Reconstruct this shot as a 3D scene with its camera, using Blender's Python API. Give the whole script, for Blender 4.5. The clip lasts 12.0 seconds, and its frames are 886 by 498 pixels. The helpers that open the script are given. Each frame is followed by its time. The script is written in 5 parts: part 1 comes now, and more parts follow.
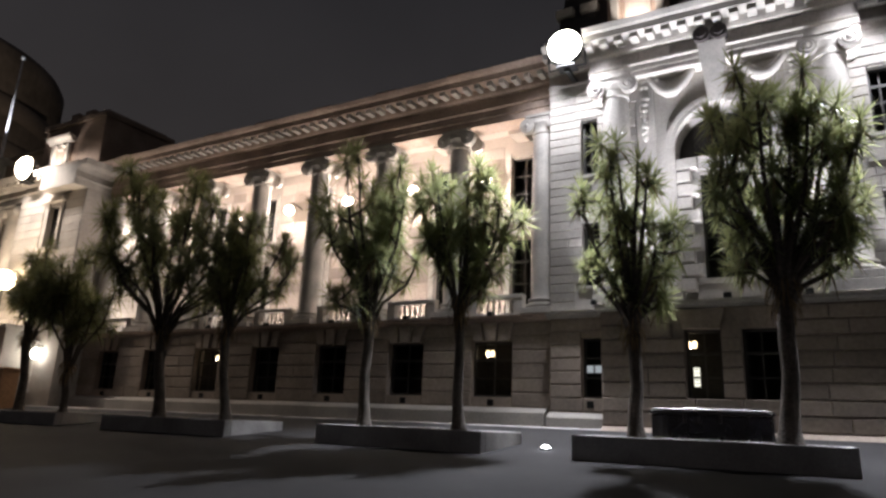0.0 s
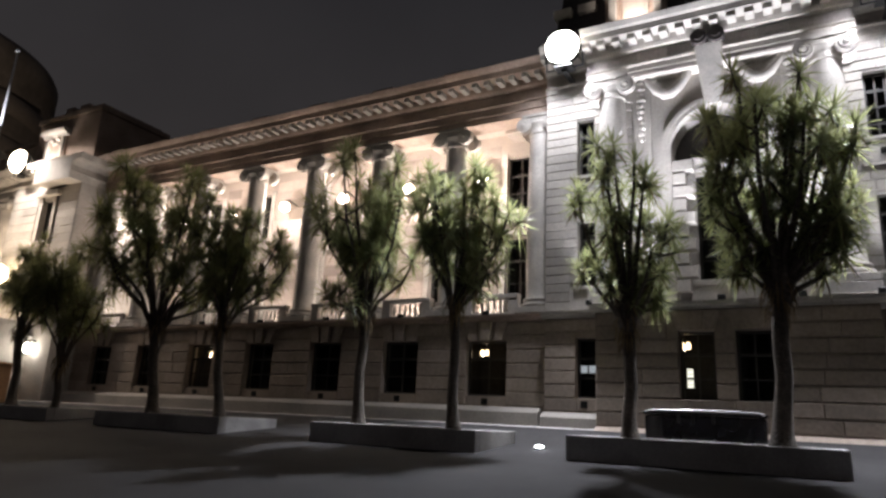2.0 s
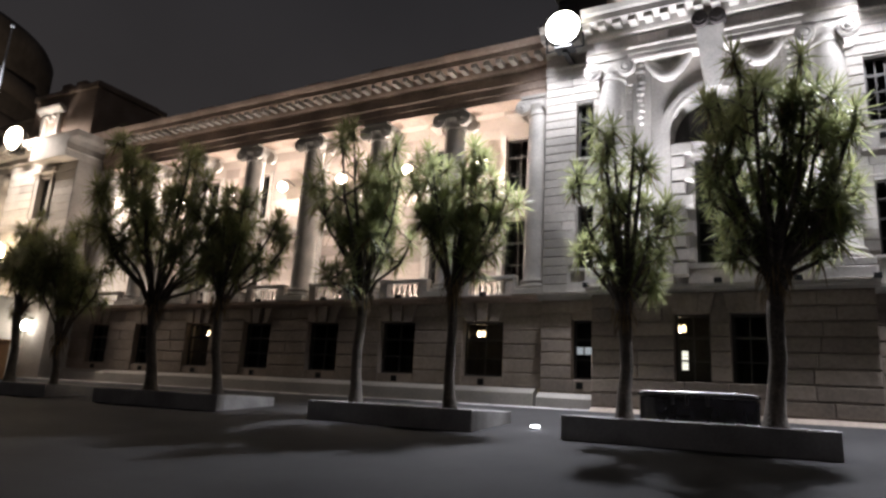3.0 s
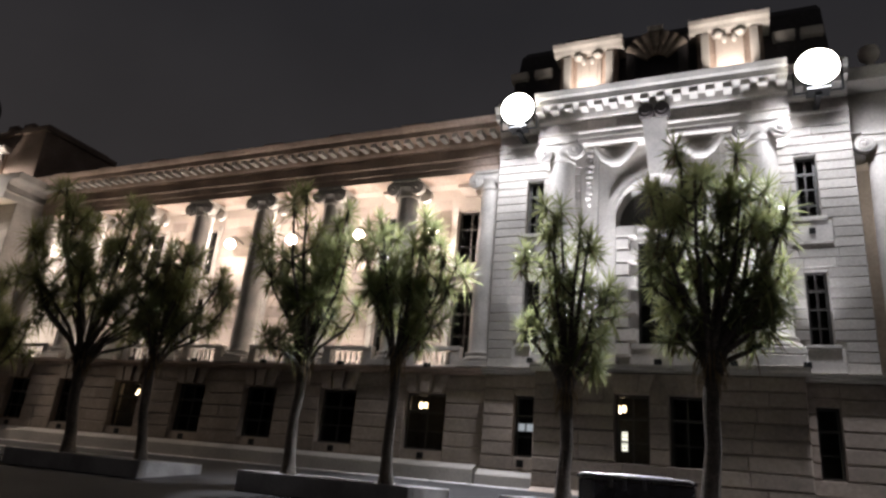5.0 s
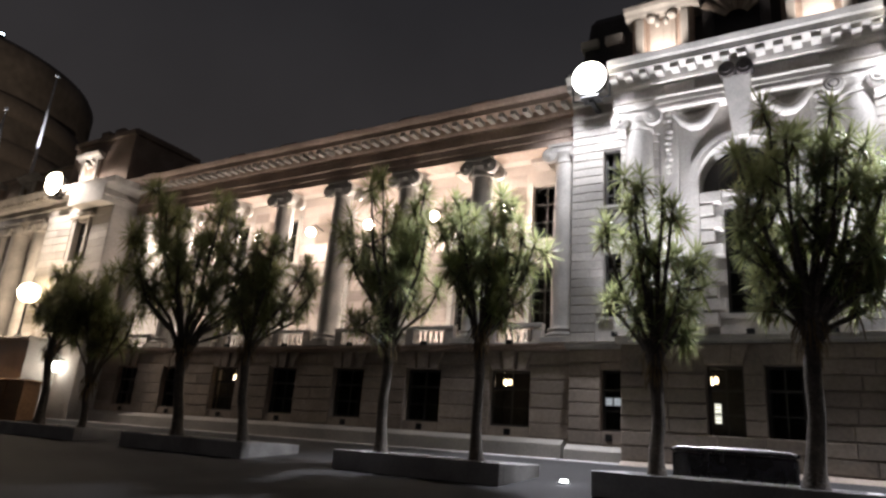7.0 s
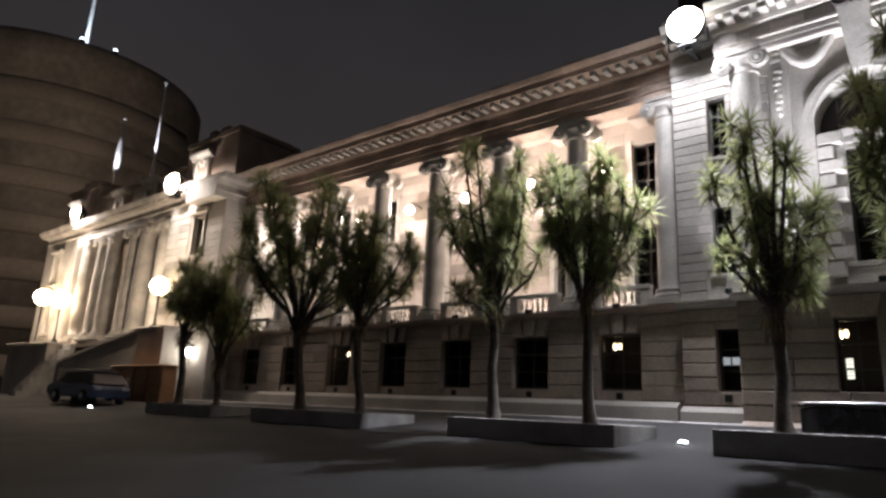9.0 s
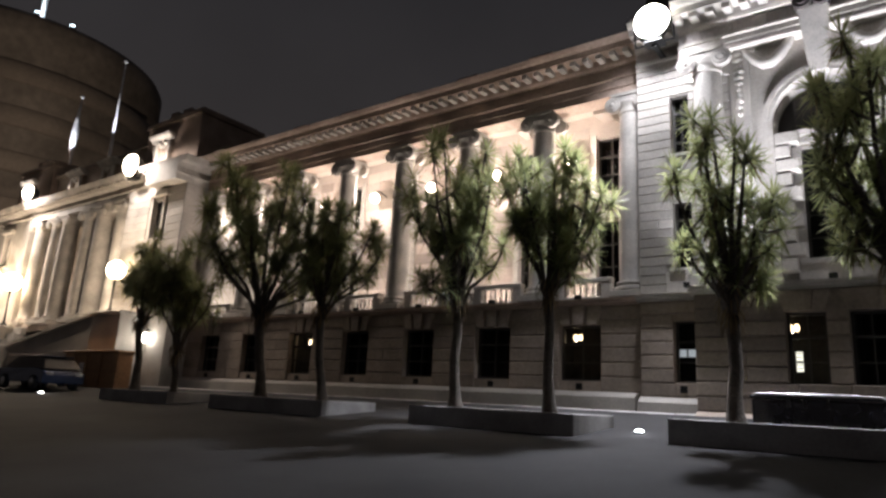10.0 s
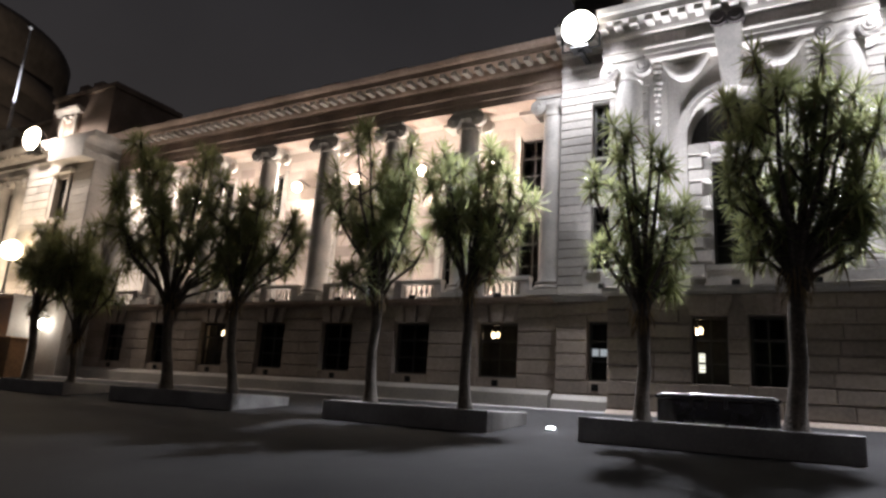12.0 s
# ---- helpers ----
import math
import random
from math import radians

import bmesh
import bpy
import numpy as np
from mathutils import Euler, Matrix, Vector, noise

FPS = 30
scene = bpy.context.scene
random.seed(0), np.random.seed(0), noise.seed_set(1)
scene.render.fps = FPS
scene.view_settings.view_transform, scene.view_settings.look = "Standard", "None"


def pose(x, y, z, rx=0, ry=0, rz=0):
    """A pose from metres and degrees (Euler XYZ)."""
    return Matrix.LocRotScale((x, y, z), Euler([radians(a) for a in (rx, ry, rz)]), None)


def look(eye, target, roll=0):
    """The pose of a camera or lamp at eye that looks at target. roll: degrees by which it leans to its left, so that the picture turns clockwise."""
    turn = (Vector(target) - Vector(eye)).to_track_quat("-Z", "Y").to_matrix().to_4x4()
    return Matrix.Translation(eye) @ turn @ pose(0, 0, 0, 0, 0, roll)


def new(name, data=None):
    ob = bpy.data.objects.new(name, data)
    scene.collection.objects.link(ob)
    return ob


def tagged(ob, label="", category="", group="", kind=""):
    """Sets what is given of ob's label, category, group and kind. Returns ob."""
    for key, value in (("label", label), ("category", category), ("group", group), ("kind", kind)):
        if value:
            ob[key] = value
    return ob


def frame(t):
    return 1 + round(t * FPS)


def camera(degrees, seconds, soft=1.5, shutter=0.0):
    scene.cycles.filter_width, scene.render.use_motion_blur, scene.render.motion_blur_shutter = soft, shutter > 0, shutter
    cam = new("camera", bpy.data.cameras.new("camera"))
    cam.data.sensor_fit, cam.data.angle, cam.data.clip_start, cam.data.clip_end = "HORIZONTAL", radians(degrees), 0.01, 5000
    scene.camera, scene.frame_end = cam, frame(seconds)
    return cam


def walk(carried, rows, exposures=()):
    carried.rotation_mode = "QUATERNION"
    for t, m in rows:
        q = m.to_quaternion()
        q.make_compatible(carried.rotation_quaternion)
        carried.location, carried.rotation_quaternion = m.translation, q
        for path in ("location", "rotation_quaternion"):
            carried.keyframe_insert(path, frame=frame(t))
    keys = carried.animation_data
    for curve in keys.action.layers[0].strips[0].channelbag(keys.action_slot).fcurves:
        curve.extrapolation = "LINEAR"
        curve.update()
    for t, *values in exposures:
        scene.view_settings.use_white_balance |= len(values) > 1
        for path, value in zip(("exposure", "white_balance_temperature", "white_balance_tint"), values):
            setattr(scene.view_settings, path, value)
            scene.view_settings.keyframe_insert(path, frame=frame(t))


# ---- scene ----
cam = camera(68.0, 12.0, soft=2.7)
PATH = [
    (0, (0.014, 0.151, 1.575), (-0.942, 1.832, 2.086), 2.4),
    (0.5, (0.018, 0.118, 1.624), (-0.888, 1.823, 2.146), 2.6),
    (1, (-0.007, 0.074, 1.627), (-0.928, 1.77, 2.15), 2.7),
    (1.5, (0.001, 0.107, 1.617), (-0.935, 1.8, 2.125), 2.6),
    (2, (-0.015, 0.11, 1.593), (-0.956, 1.8, 2.099), 2.9),
    (2.5, (-0.031, 0.09, 1.572), (-0.975, 1.782, 2.07), 3.0),
    (2.7, (-0.031, 0.09, 1.572), (-0.980, 1.795, 2.012), 2.9),
    (4.3, (0.076, -0.054, 1.615), (-0.740, 1.656, 2.256), 5.2),
    (4.5, (0.076, -0.054, 1.615), (-0.719, 1.66, 2.271), 5.1),
    (5, (0.02, 0.066, 1.669), (-0.769, 1.783, 2.324), 5.4),
    (5.5, (0.022, 0.06, 1.679), (-0.764, 1.779, 2.332), 5.4),
    (6, (-0.002, 0.028, 1.67), (-0.797, 1.751, 2.304), 5.4),
    (6.5, (-0.057, -0.002, 1.7), (-0.914, 1.704, 2.296), 4.8),
    (7, (-0.058, -0.006, 1.685), (-1.052, 1.632, 2.258), 4.4),
    (7.5, (-0.056, -0.018, 1.653), (-1.136, 1.576, 2.193), 3.8),
    (7.7, (-0.056, -0.018, 1.653), (-1.172, 1.56, 2.167), 3.5),
    (9.3, (-0.058, -0.028, 1.534), (-1.310, 1.456, 2.015), 2.6),
    (9.5, (-0.058, -0.028, 1.534), (-1.279, 1.484, 2.006), 2.8),
    (10, (-0.076, -0.029, 1.511), (-1.241, 1.531, 1.968), 3.1),
    (10.5, (-0.1, 0.008, 1.497), (-1.221, 1.601, 1.951), 3.4),
    (11, (-0.118, 0.069, 1.531), (-1.197, 1.689, 1.99), 3.5),
    (11.5, (-0.126, 0.13, 1.534), (-1.149, 1.79, 1.977), 3.8),
    (12, (-0.123, 0.082, 1.55), (-1.092, 1.772, 2.004), 3.8),
]
walk(cam, [(t, look(eye, target, roll)) for t, eye, target, roll in PATH], exposures=[(0.0, 0.85), (12.0, 0.85)])

# ---- world and lights ----
world = bpy.data.worlds.new("night_sky")
scene.world = world
world.use_nodes = True
wn, wl = world.node_tree.nodes, world.node_tree.links
bg = wn["Background"]
tc, sep, ramp = wn.new("ShaderNodeTexCoord"), wn.new("ShaderNodeSeparateXYZ"), wn.new("ShaderNodeValToRGB")
cloud, mixw = wn.new("ShaderNodeTexNoise"), wn.new("ShaderNodeMixRGB")
cloud.inputs["Scale"].default_value = 2.5
cloud.inputs["Detail"].default_value = 4
ramp.color_ramp.elements[0].position, ramp.color_ramp.elements[0].color = 0.0, (0.030, 0.026, 0.025, 1)
ramp.color_ramp.elements[1].position, ramp.color_ramp.elements[1].color = 0.62, (0.0125, 0.012, 0.0135, 1)
mixw.blend_type, mixw.inputs["Fac"].default_value = "MULTIPLY", 0.45
wl.new(tc.outputs["Generated"], sep.inputs[0])
wl.new(sep.outputs["Z"], ramp.inputs[0])
wl.new(tc.outputs["Generated"], cloud.inputs["Vector"])
wl.new(ramp.outputs[0], mixw.inputs[1])
wl.new(cloud.outputs["Fac"], mixw.inputs[2])
wl.new(mixw.outputs[0], bg.inputs[0])
bg.inputs[1].default_value = 1.2

COOL, WARM, NEUTRAL = (0.88, 0.895, 1.0), (1.0, 0.80, 0.62), (1.0, 0.88, 0.81)


def lamp(name, kind, at, watts, colour, radius=0.25, target=None, spot=90, blend=0.6):
    data = bpy.data.lights.new(name, kind)
    data.energy, data.color = watts, colour
    if kind == "AREA":
        data.shape, data.size, data.size_y = "RECTANGLE", radius, 0.12
    else:
        data.shadow_soft_size = radius
    if kind == "SPOT":
        data.spot_size, data.spot_blend = radians(spot), blend
    ob = new(name, data)
    ob.matrix_world = look(at, target) if target else pose(*at)
    return ob


# ---- materials ----
def material(name, colour, rough=0.8, metal=0.0, grain=(8.0, 0.25), stain=(0.6, 0.3), bump=0.3, island=0.0, piece=0.0, spec=0.5):
    """Colour varied by fine grain and broad stains, with relief; island and piece: variation from block to block."""
    m = bpy.data.materials.new(name)
    m.use_nodes = True
    n, l = m.node_tree.nodes, m.node_tree.links
    p = n["Principled BSDF"]
    co = n.new("ShaderNodeTexCoord")
    geo = n.new("ShaderNodeNewGeometry")
    fine, broad = n.new("ShaderNodeTexNoise"), n.new("ShaderNodeTexNoise")
    for tex, (scale, _) in ((fine, grain), (broad, stain)):
        tex.inputs["Scale"].default_value, tex.inputs["Detail"].default_value = scale, 6
        l.new(geo.outputs["Position"], tex.inputs["Vector"])
    value = None
    for tex, amount in ((fine, grain[1]), (broad, stain[1])):
        r = n.new("ShaderNodeMapRange")
        r.inputs["From Min"].default_value, r.inputs["From Max"].default_value = 0.3, 0.7
        r.inputs["To Min"].default_value, r.inputs["To Max"].default_value = 1 - amount, 1 + amount
        l.new(tex.outputs["Fac"], r.inputs["Value"])
        value = times(n, l, value, r.outputs[0])
    for amount, source in ((island, geo.outputs["Random Per Island"]), (piece, None)):
        if amount:
            source = source or n.new("ShaderNodeObjectInfo").outputs["Random"]
            r = n.new("ShaderNodeMapRange")
            r.inputs["To Min"].default_value, r.inputs["To Max"].default_value = 1 - amount, 1 + amount
            l.new(source, r.inputs["Value"])
            value = times(n, l, value, r.outputs[0])
    mix = n.new("ShaderNodeVectorMath")
    mix.operation = "SCALE"
    mix.inputs[0].default_value = colour
    l.new(value, mix.inputs["Scale"])
    l.new(mix.outputs[0], p.inputs["Base Color"])
    p.inputs["Roughness"].default_value, p.inputs["Metallic"].default_value = rough, metal
    p.inputs["Specular IOR Level"].default_value = spec
    if bump:
        b = n.new("ShaderNodeBump")
        b.inputs["Strength"].default_value, b.inputs["Distance"].default_value = bump, 0.02
        l.new(fine.outputs["Fac"], b.inputs["Height"])
        l.new(b.outputs[0], p.inputs["Normal"])
    return m


def times(n, l, a, b):
    if a is None:
        return b
    t = n.new("ShaderNodeMath")
    t.operation = "MULTIPLY"
    l.new(a, t.inputs[0])
    l.new(b, t.inputs[1])
    return t.outputs[0]


def glowing(name, colour, strength):
    m = bpy.data.materials.new(name)
    m.use_nodes = True
    p = m.node_tree.nodes["Principled BSDF"]
    p.inputs["Base Color"].default_value = (0.8, 0.8, 0.8, 1)
    p.inputs["Emission Color"].default_value = (*colour, 1)
    p.inputs["Emission Strength"].default_value = strength
    return m


STONE = material("pale_limestone", (0.42, 0.39, 0.35), 0.85, grain=(14, 0.12), stain=(0.5, 0.22), bump=0.25, piece=0.16, island=0.05)
STONE_TRIM = material("carved_limestone", (0.46, 0.43, 0.39), 0.8, grain=(18, 0.12), stain=(1.1, 0.25), bump=0.3)
STONE_WARM = material("weathered_stone", (0.34, 0.26, 0.21), 0.9, grain=(10, 0.15), stain=(0.7, 0.3), bump=0.35, piece=0.18, island=0.12)
STONE_DARK = material("dark_brown_stone", (0.30, 0.245, 0.20), 0.9, grain=(10, 0.15), stain=(0.6, 0.3), bump=0.35, piece=0.16, island=0.1)
PLASTER = material("cream_plaster", (0.46, 0.40, 0.35), 0.85, grain=(12, 0.06), stain=(0.5, 0.15), bump=0.1)
ASHLAR = material("pinkish_ashlar", (0.42, 0.355, 0.31), 0.85, grain=(12, 0.1), stain=(0.6, 0.2), bump=0.2, piece=0.3)
FRIEZE = material("patchy_frieze_stone", (0.40, 0.36, 0.335), 0.85, grain=(12, 0.15), stain=(0.9, 0.25), bump=0.3, piece=0.38)
# near-black holds grime and the deep shadow on the keystone scrolls together
SOOT_SHADE = material("sooty_shaded_stone", (0.06, 0.05, 0.048), 0.95, grain=(12, 0.3), stain=(1.5, 0.3), bump=0.5)
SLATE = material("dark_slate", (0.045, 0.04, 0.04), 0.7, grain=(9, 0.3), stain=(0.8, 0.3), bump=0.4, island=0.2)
ASPHALT = material("asphalt", (0.025, 0.0243, 0.0245), 0.9, grain=(55, 0.4), stain=(0.35, 0.4), bump=0.6, spec=0.15)
PAVING = material("footpath_paving", (0.11, 0.105, 0.10), 0.8, grain=(30, 0.2), stain=(0.8, 0.3), bump=0.4, piece=0.15)
CONCRETE = material("cast_concrete", (0.34, 0.33, 0.32), 0.85, grain=(20, 0.12), stain=(1.2, 0.28), bump=0.3, piece=0.06)
SOIL = material("planter_soil", (0.035, 0.026, 0.02), 0.95, grain=(25, 0.4), stain=(2, 0.3), bump=0.9)
BARK = material("corky_bark", (0.085, 0.072, 0.06), 0.95, grain=(22, 0.4), stain=(3, 0.3), bump=1.0)
LEAF = material("sword_leaf", (0.118, 0.135, 0.055), 0.33, grain=(6, 0.25), stain=(1.0, 0.3), bump=0.0, island=0.45)
ln, ll = LEAF.node_tree.nodes, LEAF.node_tree.links
thin, blend = ln.new("ShaderNodeBsdfTranslucent"), ln.new("ShaderNodeMixShader")
thin.inputs["Color"].default_value = (0.30, 0.32, 0.15, 1)
blend.inputs[0].default_value = 0.6
ll.new(ln["Principled BSDF"].outputs[0], blend.inputs[1])
ll.new(thin.outputs[0], blend.inputs[2])
ll.new(blend.outputs[0], ln["Material Output"].inputs[0])
DEAD_LEAF = material("dry_leaf", (0.17, 0.12, 0.06), 0.85, grain=(6, 0.25), stain=(1.0, 0.3), bump=0.0, island=0.4)
FRAME = material("dark_window_frame", (0.045, 0.04, 0.036), 0.5, grain=(20, 0.15), stain=(2, 0.2), bump=0.1)
# near-black shell colour stands in for the dark of unlit rooms
ROOM_DARK = material("room_painted_dark", (0.05, 0.045, 0.04), 0.9, bump=0.0)
BLACK_PAINT = material("gloss_black_paint", (0.012, 0.013, 0.016), 0.1, grain=(3, 0.1), stain=(0.8, 0.1), bump=0.0)
BLUE_PAINT = material("dark_blue_car_paint", (0.03, 0.045, 0.09), 0.25, metal=0.3, grain=(3, 0.05), stain=(0.8, 0.1), bump=0.0)
RUBBER = material("tyre_rubber", (0.015, 0.015, 0.015), 0.85, bump=0.1)
STEEL = material("brushed_steel", (0.5, 0.5, 0.5), 0.35, metal=1.0, bump=0.05)
IRON = material("black_iron", (0.02, 0.02, 0.02), 0.5, metal=0.6, bump=0.1)
POLE_WHITE = material("white_pole_paint", (0.75, 0.75, 0.75), 0.5, bump=0.0)
TIMBER = material("orange_timber", (0.27, 0.145, 0.065), 0.6, grain=(9, 0.2), stain=(1, 0.2), bump=0.2, piece=0.15)
TOWER_CONCRETE = material("tower_concrete", (0.16, 0.135, 0.115), 0.9, grain=(2, 0.1), stain=(0.1, 0.2), bump=0.2)
TOWER_GLASS = material("tower_glazing", (0.13, 0.112, 0.098), 0.8, grain=(1, 0.2), stain=(0.15, 0.3), bump=0.0)

GLASS = bpy.data.materials.new("window_glass")
GLASS.use_nodes = True
gp_ = GLASS.node_tree.nodes["Principled BSDF"]
gp_.inputs["Base Color"].default_value = (0.8, 0.85, 0.85, 1)
gp_.inputs["Transmission Weight"].default_value = 1.0
gp_.inputs["Roughness"].default_value = 0.03
gp_.inputs["IOR"].default_value = 1.1
FLOOD_GLOW = glowing("floodlight_glow", (1.0, 0.97, 0.9), 14)
FLOOD_WARM = glowing("warm_floodlight_glow", (1.0, 0.86, 0.66), 14)
LOGGIA_GLOW = glowing("loggia_lamp_glow", (1.0, 0.84, 0.66), 10)
ROOM_GLOW = glowing("room_lamp_glow", (1.0, 0.70, 0.40), 3)
NOTICE_GLOW = glowing("notice_glow", (1.0, 0.93, 0.78), 0.9)
BLIND_GLOW = glowing("lit_blind_glow", (0.9, 0.92, 1.0), 0.22)
GLOBE_GLOW = glowing("globe_glow", (1.0, 0.76, 0.48), 12)
RIM_GLOW = glowing("rim_light_glow", (0.7, 0.86, 1.0), 6)
GROUND_GLOW = glowing("ground_light_glow", (0.95, 0.97, 1.0), 14)


# ---- building tools ----
def box(bm, x0, x1, y0, y1, z0, z1):
    v = [bm.verts.new((x, y, z)) for z in (z0, z1) for y in (y0, y1) for x in (x0, x1)]
    for f in ((0, 2, 3, 1), (4, 5, 7, 6), (0, 1, 5, 4), (2, 6, 7, 3), (0, 4, 6, 2), (1, 3, 7, 5)):
        bm.faces.new([v[i] for i in f])
    return v


def soften(bm, width=0.015, segments=1):
    bmesh.ops.bevel(bm, geom=list(bm.edges), offset=width, segments=segments, affect="EDGES", profile=0.6)


def lathe(bm, profile, at=(0, 0, 0), seg=20, squash=(1, 1)):
    """profile: rows of radius, height."""
    rings = []
    for r, h in profile:
        rings.append([bm.verts.new((at[0] + r * squash[0] * math.cos(a), at[1] + r * squash[1] * math.sin(a), at[2] + h)) for a in (2 * math.pi * i / seg for i in range(seg))])
    for a, b in zip(rings, rings[1:]):
        for i in range(seg):
            bm.faces.new((a[i], a[(i + 1) % seg], b[(i + 1) % seg], b[i])).smooth = True
    bm.faces.new(rings[0][::-1])
    bm.faces.new(rings[-1])


def tube(bm, points, radii, seg=7):
    """A round limb along points."""
    rings = []
    for i, (p, r) in enumerate(zip(points, radii)):
        d = (points[min(i + 1, len(points) - 1)] - points[max(i - 1, 0)]).normalized()
        u = d.cross(Vector((0.31, 0.83, 0.2))).normalized()
        w = d.cross(u)
        rings.append([bm.verts.new(p + r * (math.cos(a) * u + math.sin(a) * w)) for a in (2 * math.pi * k / seg for k in range(seg))])
    for a, b in zip(rings, rings[1:]):
        for i in range(seg):
            bm.faces.new((a[i], b[i], b[(i + 1) % seg], a[(i + 1) % seg])).smooth = True
    bm.faces.new(rings[0])
    bm.faces.new(rings[-1][::-1])


def profile_run(bm, pts, x0, x1):
    """A moulding: the closed outline pts of (y, z), drawn along x."""
    a = [bm.verts.new((x0, y, z)) for y, z in pts]
    b = [bm.verts.new((x1, y, z)) for y, z in pts]
    for i in range(len(pts)):
        j = (i + 1) % len(pts)
        bm.faces.new((a[i], a[j], b[j], b[i]))
    bm.faces.new(a[::-1])
    bm.faces.new(b)


def profile_side(bm, pts, x, y0, y1, sign=1):
    """The same moulding drawn along y; pts of (offset from x, z)."""
    a = [bm.verts.new((x + sign * o, y0, z)) for o, z in pts]
    b = [bm.verts.new((x + sign * o, y1, z)) for o, z in pts]
    for i in range(len(pts)):
        j = (i + 1) % len(pts)
        bm.faces.new((a[i], a[j], b[j], b[i]))
    bm.faces.new(a[::-1])
    bm.faces.new(b)


def mesh_of(name, bm, mat):
    bmesh.ops.recalc_face_normals(bm, faces=bm.faces)
    me = bpy.data.meshes.new(name)
    bm.to_mesh(me)
    bm.free()
    me.materials.append(mat)
    return me


def hang(ob, parent):
    ob.parent = parent
    ob.matrix_parent_inverse = parent.matrix_world.inverted()
    return ob


def part(name, bm, mat, parent, label=""):
    return hang(tagged(new(name, mesh_of(name, bm, mat)), label), parent)


def piece(name, me, parent, at, scale=(1, 1, 1), turn=0):
    ob = new(name, me)
    ob.matrix_basis = Matrix.Translation(at) @ Matrix.Rotation(turn, 4, "Z") @ Matrix.Diagonal((*scale, 1))
    return hang(ob, parent)


def thing(name, at, label, category, group="", kind=""):
    ob = new(name)
    ob.empty_display_size = 0.3
    ob.matrix_world = Matrix.Translation(at)
    bpy.context.view_layer.update()
    return tagged(ob, label, category, group, kind)


def structure(name, bm, mat, label, category):
    return tagged(new(name, mesh_of(name, bm, mat)), label, category, kind="structure")


def wall_with_openings(bm, x0, x1, z0, z1, y0, y1, holes):
    """One wall slab of thickness y0..y1, with holes (xa, xb, za, zb) right through it."""
    xs = sorted({x0, x1, *(v for h in holes for v in h[:2] if x0 < v < x1)})
    zs = sorted({z0, z1, *(v for h in holes for v in h[2:] if z0 < v < z1)})
    made = {}

    def vert(i, k, y):
        if (i, k, y) not in made:
            made[i, k, y] = bm.verts.new((xs[i], y, zs[k]))
        return made[i, k, y]

    def solid(i, k):
        if not (0 <= i < len(xs) - 1 and 0 <= k < len(zs) - 1):
            return False
        cx, cz = (xs[i] + xs[i + 1]) / 2, (zs[k] + zs[k + 1]) / 2
        return not any(h[0] < cx < h[1] and h[2] < cz < h[3] for h in holes)

    for i in range(len(xs) - 1):
        for k in range(len(zs) - 1):
            if not solid(i, k):
                continue
            for y in (y0, y1):
                bm.faces.new([vert(a, c, y) for a, c in ((i, k), (i + 1, k), (i + 1, k + 1), (i, k + 1))])
            for di, dk, (p, q) in ((-1, 0, ((i, k), (i, k + 1))), (1, 0, ((i + 1, k), (i + 1, k + 1))), (0, -1, ((i, k), (i + 1, k))), (0, 1, ((i, k + 1), (i + 1, k + 1)))):
                if not solid(i + di, k + dk):
                    bm.faces.new((vert(*p, y0), vert(*q, y0), vert(*q, y1), vert(*p, y1)))


def ring_frame(bm, x0, x1, z0, z1, f, y0, y1):
    """A rectangular frame in one piece, f wide."""
    rows = [[bm.verts.new((x, y, z)) for x, z in ((x0 + o, z0 + o), (x1 - o, z0 + o), (x1 - o, z1 - o), (x0 + o, z1 - o))] for o, y in ((0, y0), (f, y0), (f, y1), (0, y1))]
    for a, b in zip(rows, rows[1:] + rows[:1]):
        for i in range(4):
            bm.faces.new((a[i], a[(i + 1) % 4], b[(i + 1) % 4], b[i]))


def block_mesh(name, mat, chamfer=0.06):
    """A block 1 x 1 x 1 with its foot at its back, and worn front edges."""
    bm = bmesh.new()
    c = chamfer
    back = [bm.verts.new(p) for p in ((0, 0, 0), (1, 0, 0), (1, 0, 1), (0, 0, 1))]
    mid = [bm.verts.new((x, -0.6, z)) for x, _, z in ((0, 0, 0), (1, 0, 0), (1, 0, 1), (0, 0, 1))]
    front = [bm.verts.new(p) for p in ((c * 0.4, -1, c), (1 - c * 0.4, -1, c), (1 - c * 0.4, -1, 1 - c), (c * 0.4, -1, 1 - c))]
    for a, b in ((back, mid), (mid, front)):
        for i in range(4):
            bm.faces.new((a[i], a[(i + 1) % 4], b[(i + 1) % 4], b[i]))
    bm.faces.new(front)
    return mesh_of(name, bm, mat)


